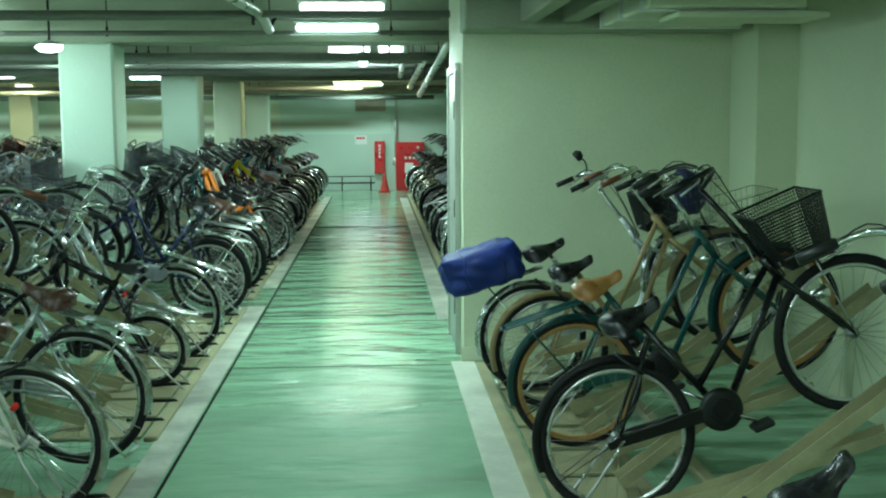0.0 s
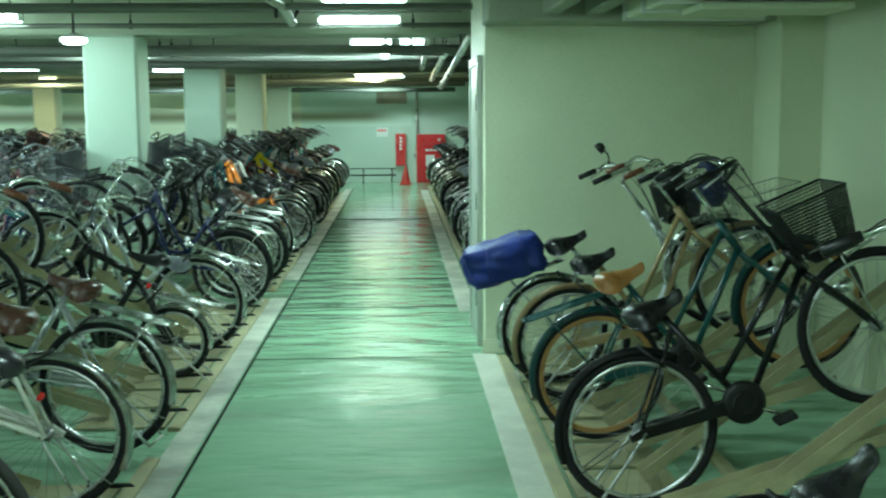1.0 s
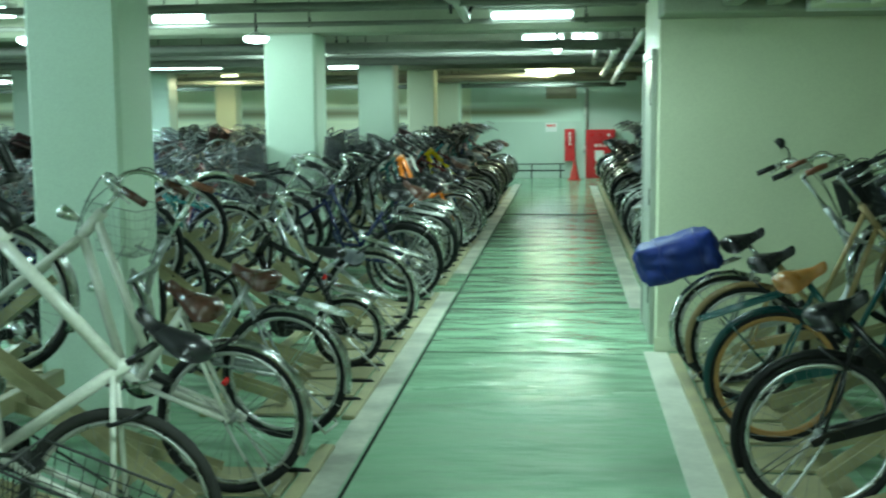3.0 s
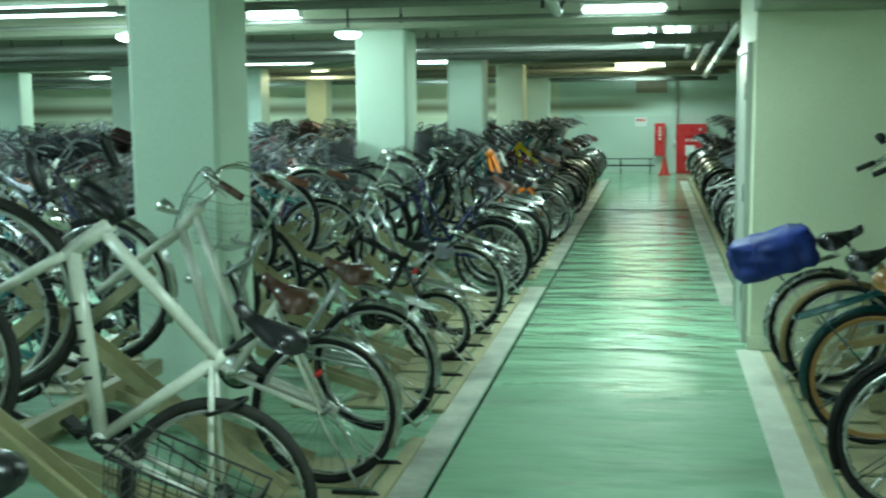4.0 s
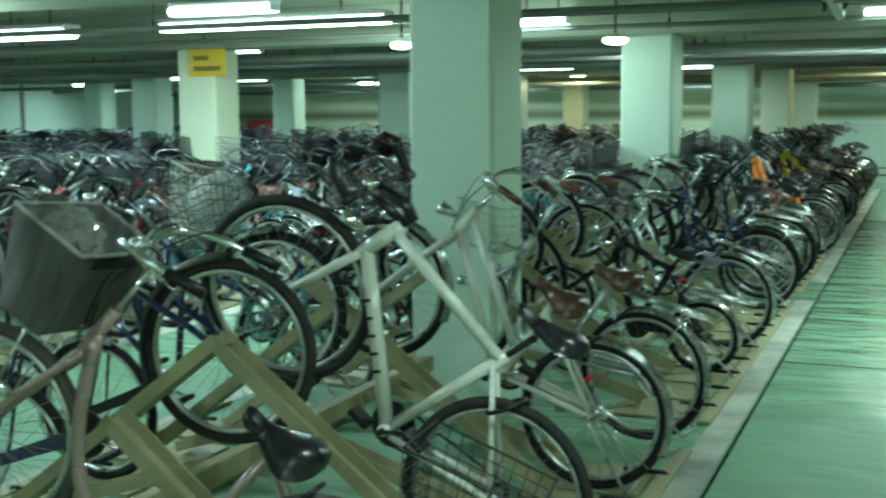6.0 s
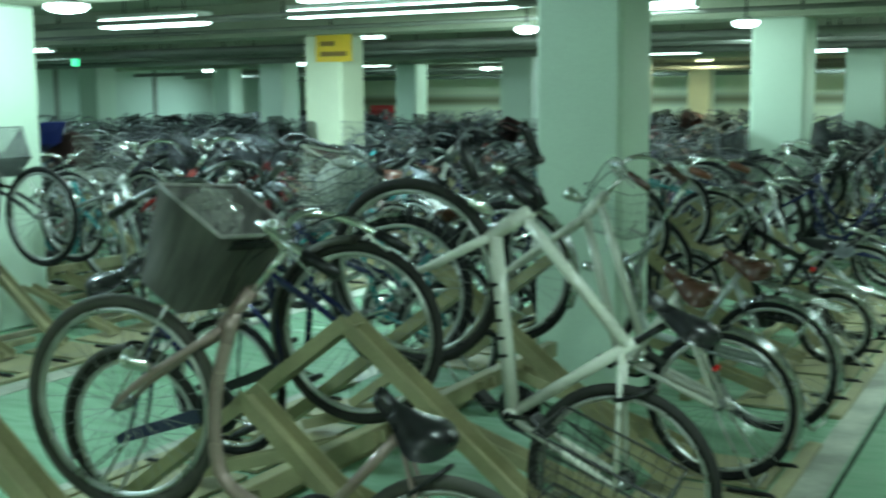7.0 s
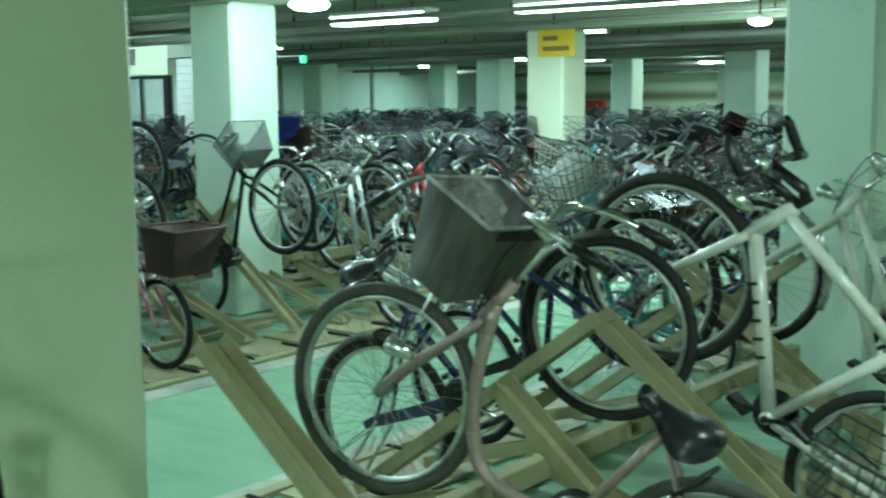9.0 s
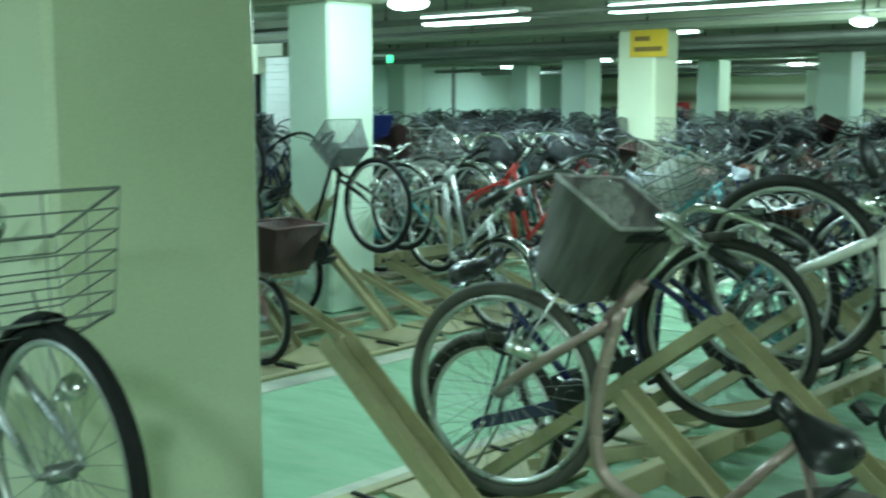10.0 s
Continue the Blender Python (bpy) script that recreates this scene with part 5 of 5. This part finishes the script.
for spec, x, y, heading, p in ((dict(label="silver city bicycle with two slanting tubes and a chrome wire basket", frame_mat=SILVERFRAME, style="twin", basket="wire", basket_mat=ALLOY, saddle=BLACKLEATHER, tube_r=0.019, rack=False, reach=0.06), -5.5, 6.40, 180, 27),
                              (dict(label="bright red city bicycle in the rack", frame_mat=BRIGHTRED, style="twin", basket="", saddle=BLACKLEATHER, tube_r=0.019, rack=False, reach=0.06), -5.62, 7.30, 180, 24),
                              (dict(label="turquoise city bicycle low in the rack", frame_mat=TURQFRAME, style="loop", basket="", saddle=BLACKLEATHER, rack=False), -7.62, 6.88, 0, 14),
                              (dict(label="dark city bicycle tilted steeply in the rack", frame_mat=BLACKPAINT, style="twin", basket="", saddle=BLACKLEATHER, rack=False), -7.87, 5.40, 0, 49),
                              (dict(label="dark city bicycle with a brown basket", frame_mat=BLACKPAINT, style="twin", basket="solid", basket_mat=BROWNBASKET, saddle=BLACKLEATHER, rack=False, basket_size=(0.8, 0.8, 0.8)), -7.62, 4.98, 0, 27)):
    park(bicycle(lod=0, **spec), x, y, heading, p, 0.03)
black_far = bicycle(label="black bicycle with a pale mesh basket raised in an empty rack", frame_mat=BLACKPAINT, style="twin", basket="mesh", basket_mat=DULLWIRE, basket_tilt=-14, saddle=BLACKLEATHER, fender=None, lod=0, bar_mat=BLACKPAINT)
park(black_far, -7.06, 5.82, 0, 31, 0.03)
blue_basket = bicycle(label="silver bicycle with a bright blue plastic basket", frame_mat=SILVERFRAME, style="step", basket="solid", basket_mat=BLUEPLASTIC, saddle=BLACKLEATHER, lod=1, basket_size=(0.95, 0.95, 0.52), basket_at=(0.05, 0.19))
park(blue_basket, -8.15, 7.05, 0, 27, 0.02)
for spec, y, p in ((dict(label="bright orange city bicycle with two thick tubes in the rack", frame_mat=ORANGEFRAME, style="twin", tube_r=0.031, geo=((0.50, 0.30), (0.30, 0.62), (0.90, 0.74), (0.87, 0.84))), 14.25, 22),
                   (dict(label="ivory city bicycle with two slanting tubes in the rack", frame_mat=WHITEFRAME, style="twin", tube_r=0.019, geo=((0.46, 0.30), (0.30, 0.66), (0.86, 0.74), (0.82, 0.86))), 14.75, 21),
                   (dict(label="bright yellow bicycle with thick tubes in the rack", frame_mat=YELLOWFRAME, style="diamond", tube_r=0.030, geo=((0.52, 0.23), (0.34, 0.56), (0.92, 0.66), (0.88, 0.78))), 17.4, 23)):
    park(bicycle(basket="", fork_mat=BLACKPAINT, rack=False, lod=1, reach=0.06, **spec), -1.31, y, 180, p, 0.02)


def far_rack(xc, y0, y1):
    """A rack seen only from afar, with rails alone."""
    ob = thing("bicycle_rack", "tan steel double-sided bicycle rack far down the hall", "bicycle rack", "bicycle racks")
    ob.location = (xc, y0, 0)
    for s in (1, -1):
        for k in range(int((y1 - y0) / 0.5)):
            o = new("wheel_rail", SLOTS[(s, True)][0][1])
            o.parent = ob
            o.location = (0, k * 0.5 + 0.2, 0)
        part("edge_board", box(min(1.3 * s, 1.37 * s), 0, 0, max(1.3 * s, 1.37 * s), y1 - y0, 0.045, 0.006), RACK, ob, smooth=False)


for xc in (-11.7, -16.3):
    far_rack(xc, 3.0, 26.5)
far_rack(2.1, 11.0, 26.7)

# bicycles of the far racks, past counting
def distant(places):
    """One object of many bicycles: the far templates, joined."""
    verts, faces, slots, mats = [], [], [], []
    for k, m in places:
        root = FAR[k][1]
        base = root.matrix_basis.inverted()
        for o in root.children_recursive:
            me = o.data
            off = len(verts)
            verts.extend([m @ v.co for v in me.vertices])
            faces.extend([[off + i for i in p.vertices] for p in me.polygons])
            mt = me.materials[0]
            if mt not in mats:
                mats.append(mt)
            slots.extend([mats.index(mt)] * len(me.polygons))
    me = bpy.data.meshes.new("distant_bicycles")
    me.from_pydata(verts, [], faces)
    for mt in mats:
        me.materials.append(mt)
    me.polygons.foreach_set("material_index", slots)
    me.shade_smooth()
    tagged(new("distant_bicycles", me), "many parked city bicycles packed in the far racks", "bicycles", kind="stuff")


places = []
for x, heading, y0 in ((-10.55, 180, 4.2), (-12.85, 0, 4.2), (-15.2, 180, 5.0), (-17.4, 0, 5.0)):
    y, k = y0, 0
    while y < 26.5:
        k += 1
        j = rnd.randrange(len(FAR))
        if FAR[j][1] is not None and rnd.random() > 0.06:
            m = Matrix.Translation((x + rnd.uniform(-0.06, 0.06), y, 0.36)) @ Matrix.Rotation(radians(heading + rnd.uniform(-4, 4)), 4, "Z") @ Matrix.Rotation(radians(-(27 if k % 2 else 13) + rnd.uniform(-3, 3)), 4, "Y") @ Matrix.Rotation(radians(rnd.uniform(-4, 4)), 4, "X") @ Matrix.Translation((0, 0, -0.335))
            places.append((j, m))
        y += 0.46
distant(places)

# ---- office at the hall's west side ----
office = structure("wall_office", box(-16.5, 10.2, 0, -14.30, 10.4, BEAM), WALLPAINT, "cream painted office wall", "wall")
structure("wall_office_head", box(-14.298, 10.2, 1.99, -12.99, 10.4, BEAM), WALLPAINT, "cream painted wall over the office door", "wall")
structure("wall_office_side", box(-13.06, 10.2, 0, -12.45, 10.4, 0.9), WALLPAINT, "cream painted wall below the office window", "wall")
blind = tagged(new("window_blind"), "white slatted blind drawn behind the office window", "blind")
for k in range(13):
    part("slat", box(-12.985, 10.33, 0.905 + k * 0.1, -12.45, 10.345, 1.0 + k * 0.1, 0.003), PAPER, blind, smooth=False)
structure("wall_office_lintel", box(-12.988, 10.2, 2.21, -12.45, 10.4, BEAM), CEILPAINT, "grey beam over the office window", "wall")
bm = bmesh.new()
for x0, x1, z0, z1 in ((-14.29, -14.20, 0, 1.98), (-13.18, -13.07, 0, 1.98), (-13.70, -13.66, 0.1, 1.94), (-14.20, -13.18, 1.94, 1.98), (-14.20, -13.16, 0.0, 0.1)):
    add_box(bm, x0, 10.25, z0, x1, 10.32, z1, 0.004)
office_door = structure("door_2", bm, DARKSTEEL, "closed glazed office door in a dark frame", "door")
for x0, x1 in ((-14.20, -13.70), (-13.66, -13.18)):
    structure("pane", box(x0, 10.28, 0.1, x1, 10.29, 1.94), GLASS, "", parent=office_door)
for k, y in enumerate((16.0, 19.2, 22.4, 25.6)):
    structure("trim_%d" % (20 + k), box(WALL_W + 0.002, y, 0, WALL_W + 0.05, y + 0.10, CEILING, 0.005), PIPEPAINT, "dark upright joint cover on the side wall", "trim")

office_vent = tagged(new("wall_vent"), "small grey louvred grille on the office wall", "vent")
office_vent.location = (-13.9, 10.2, 2.13)
part("vent_frame", box(-0.2, -0.03, 0, 0.2, -0.002, 0.22, 0.004), PIPEPAINT, office_vent, smooth=False)
for k in range(5):
    part("slat", box(-0.18, -0.05, 0.02 + k * 0.038, 0.18, -0.031, 0.04 + k * 0.038), PIPEPAINT, office_vent, smooth=False)
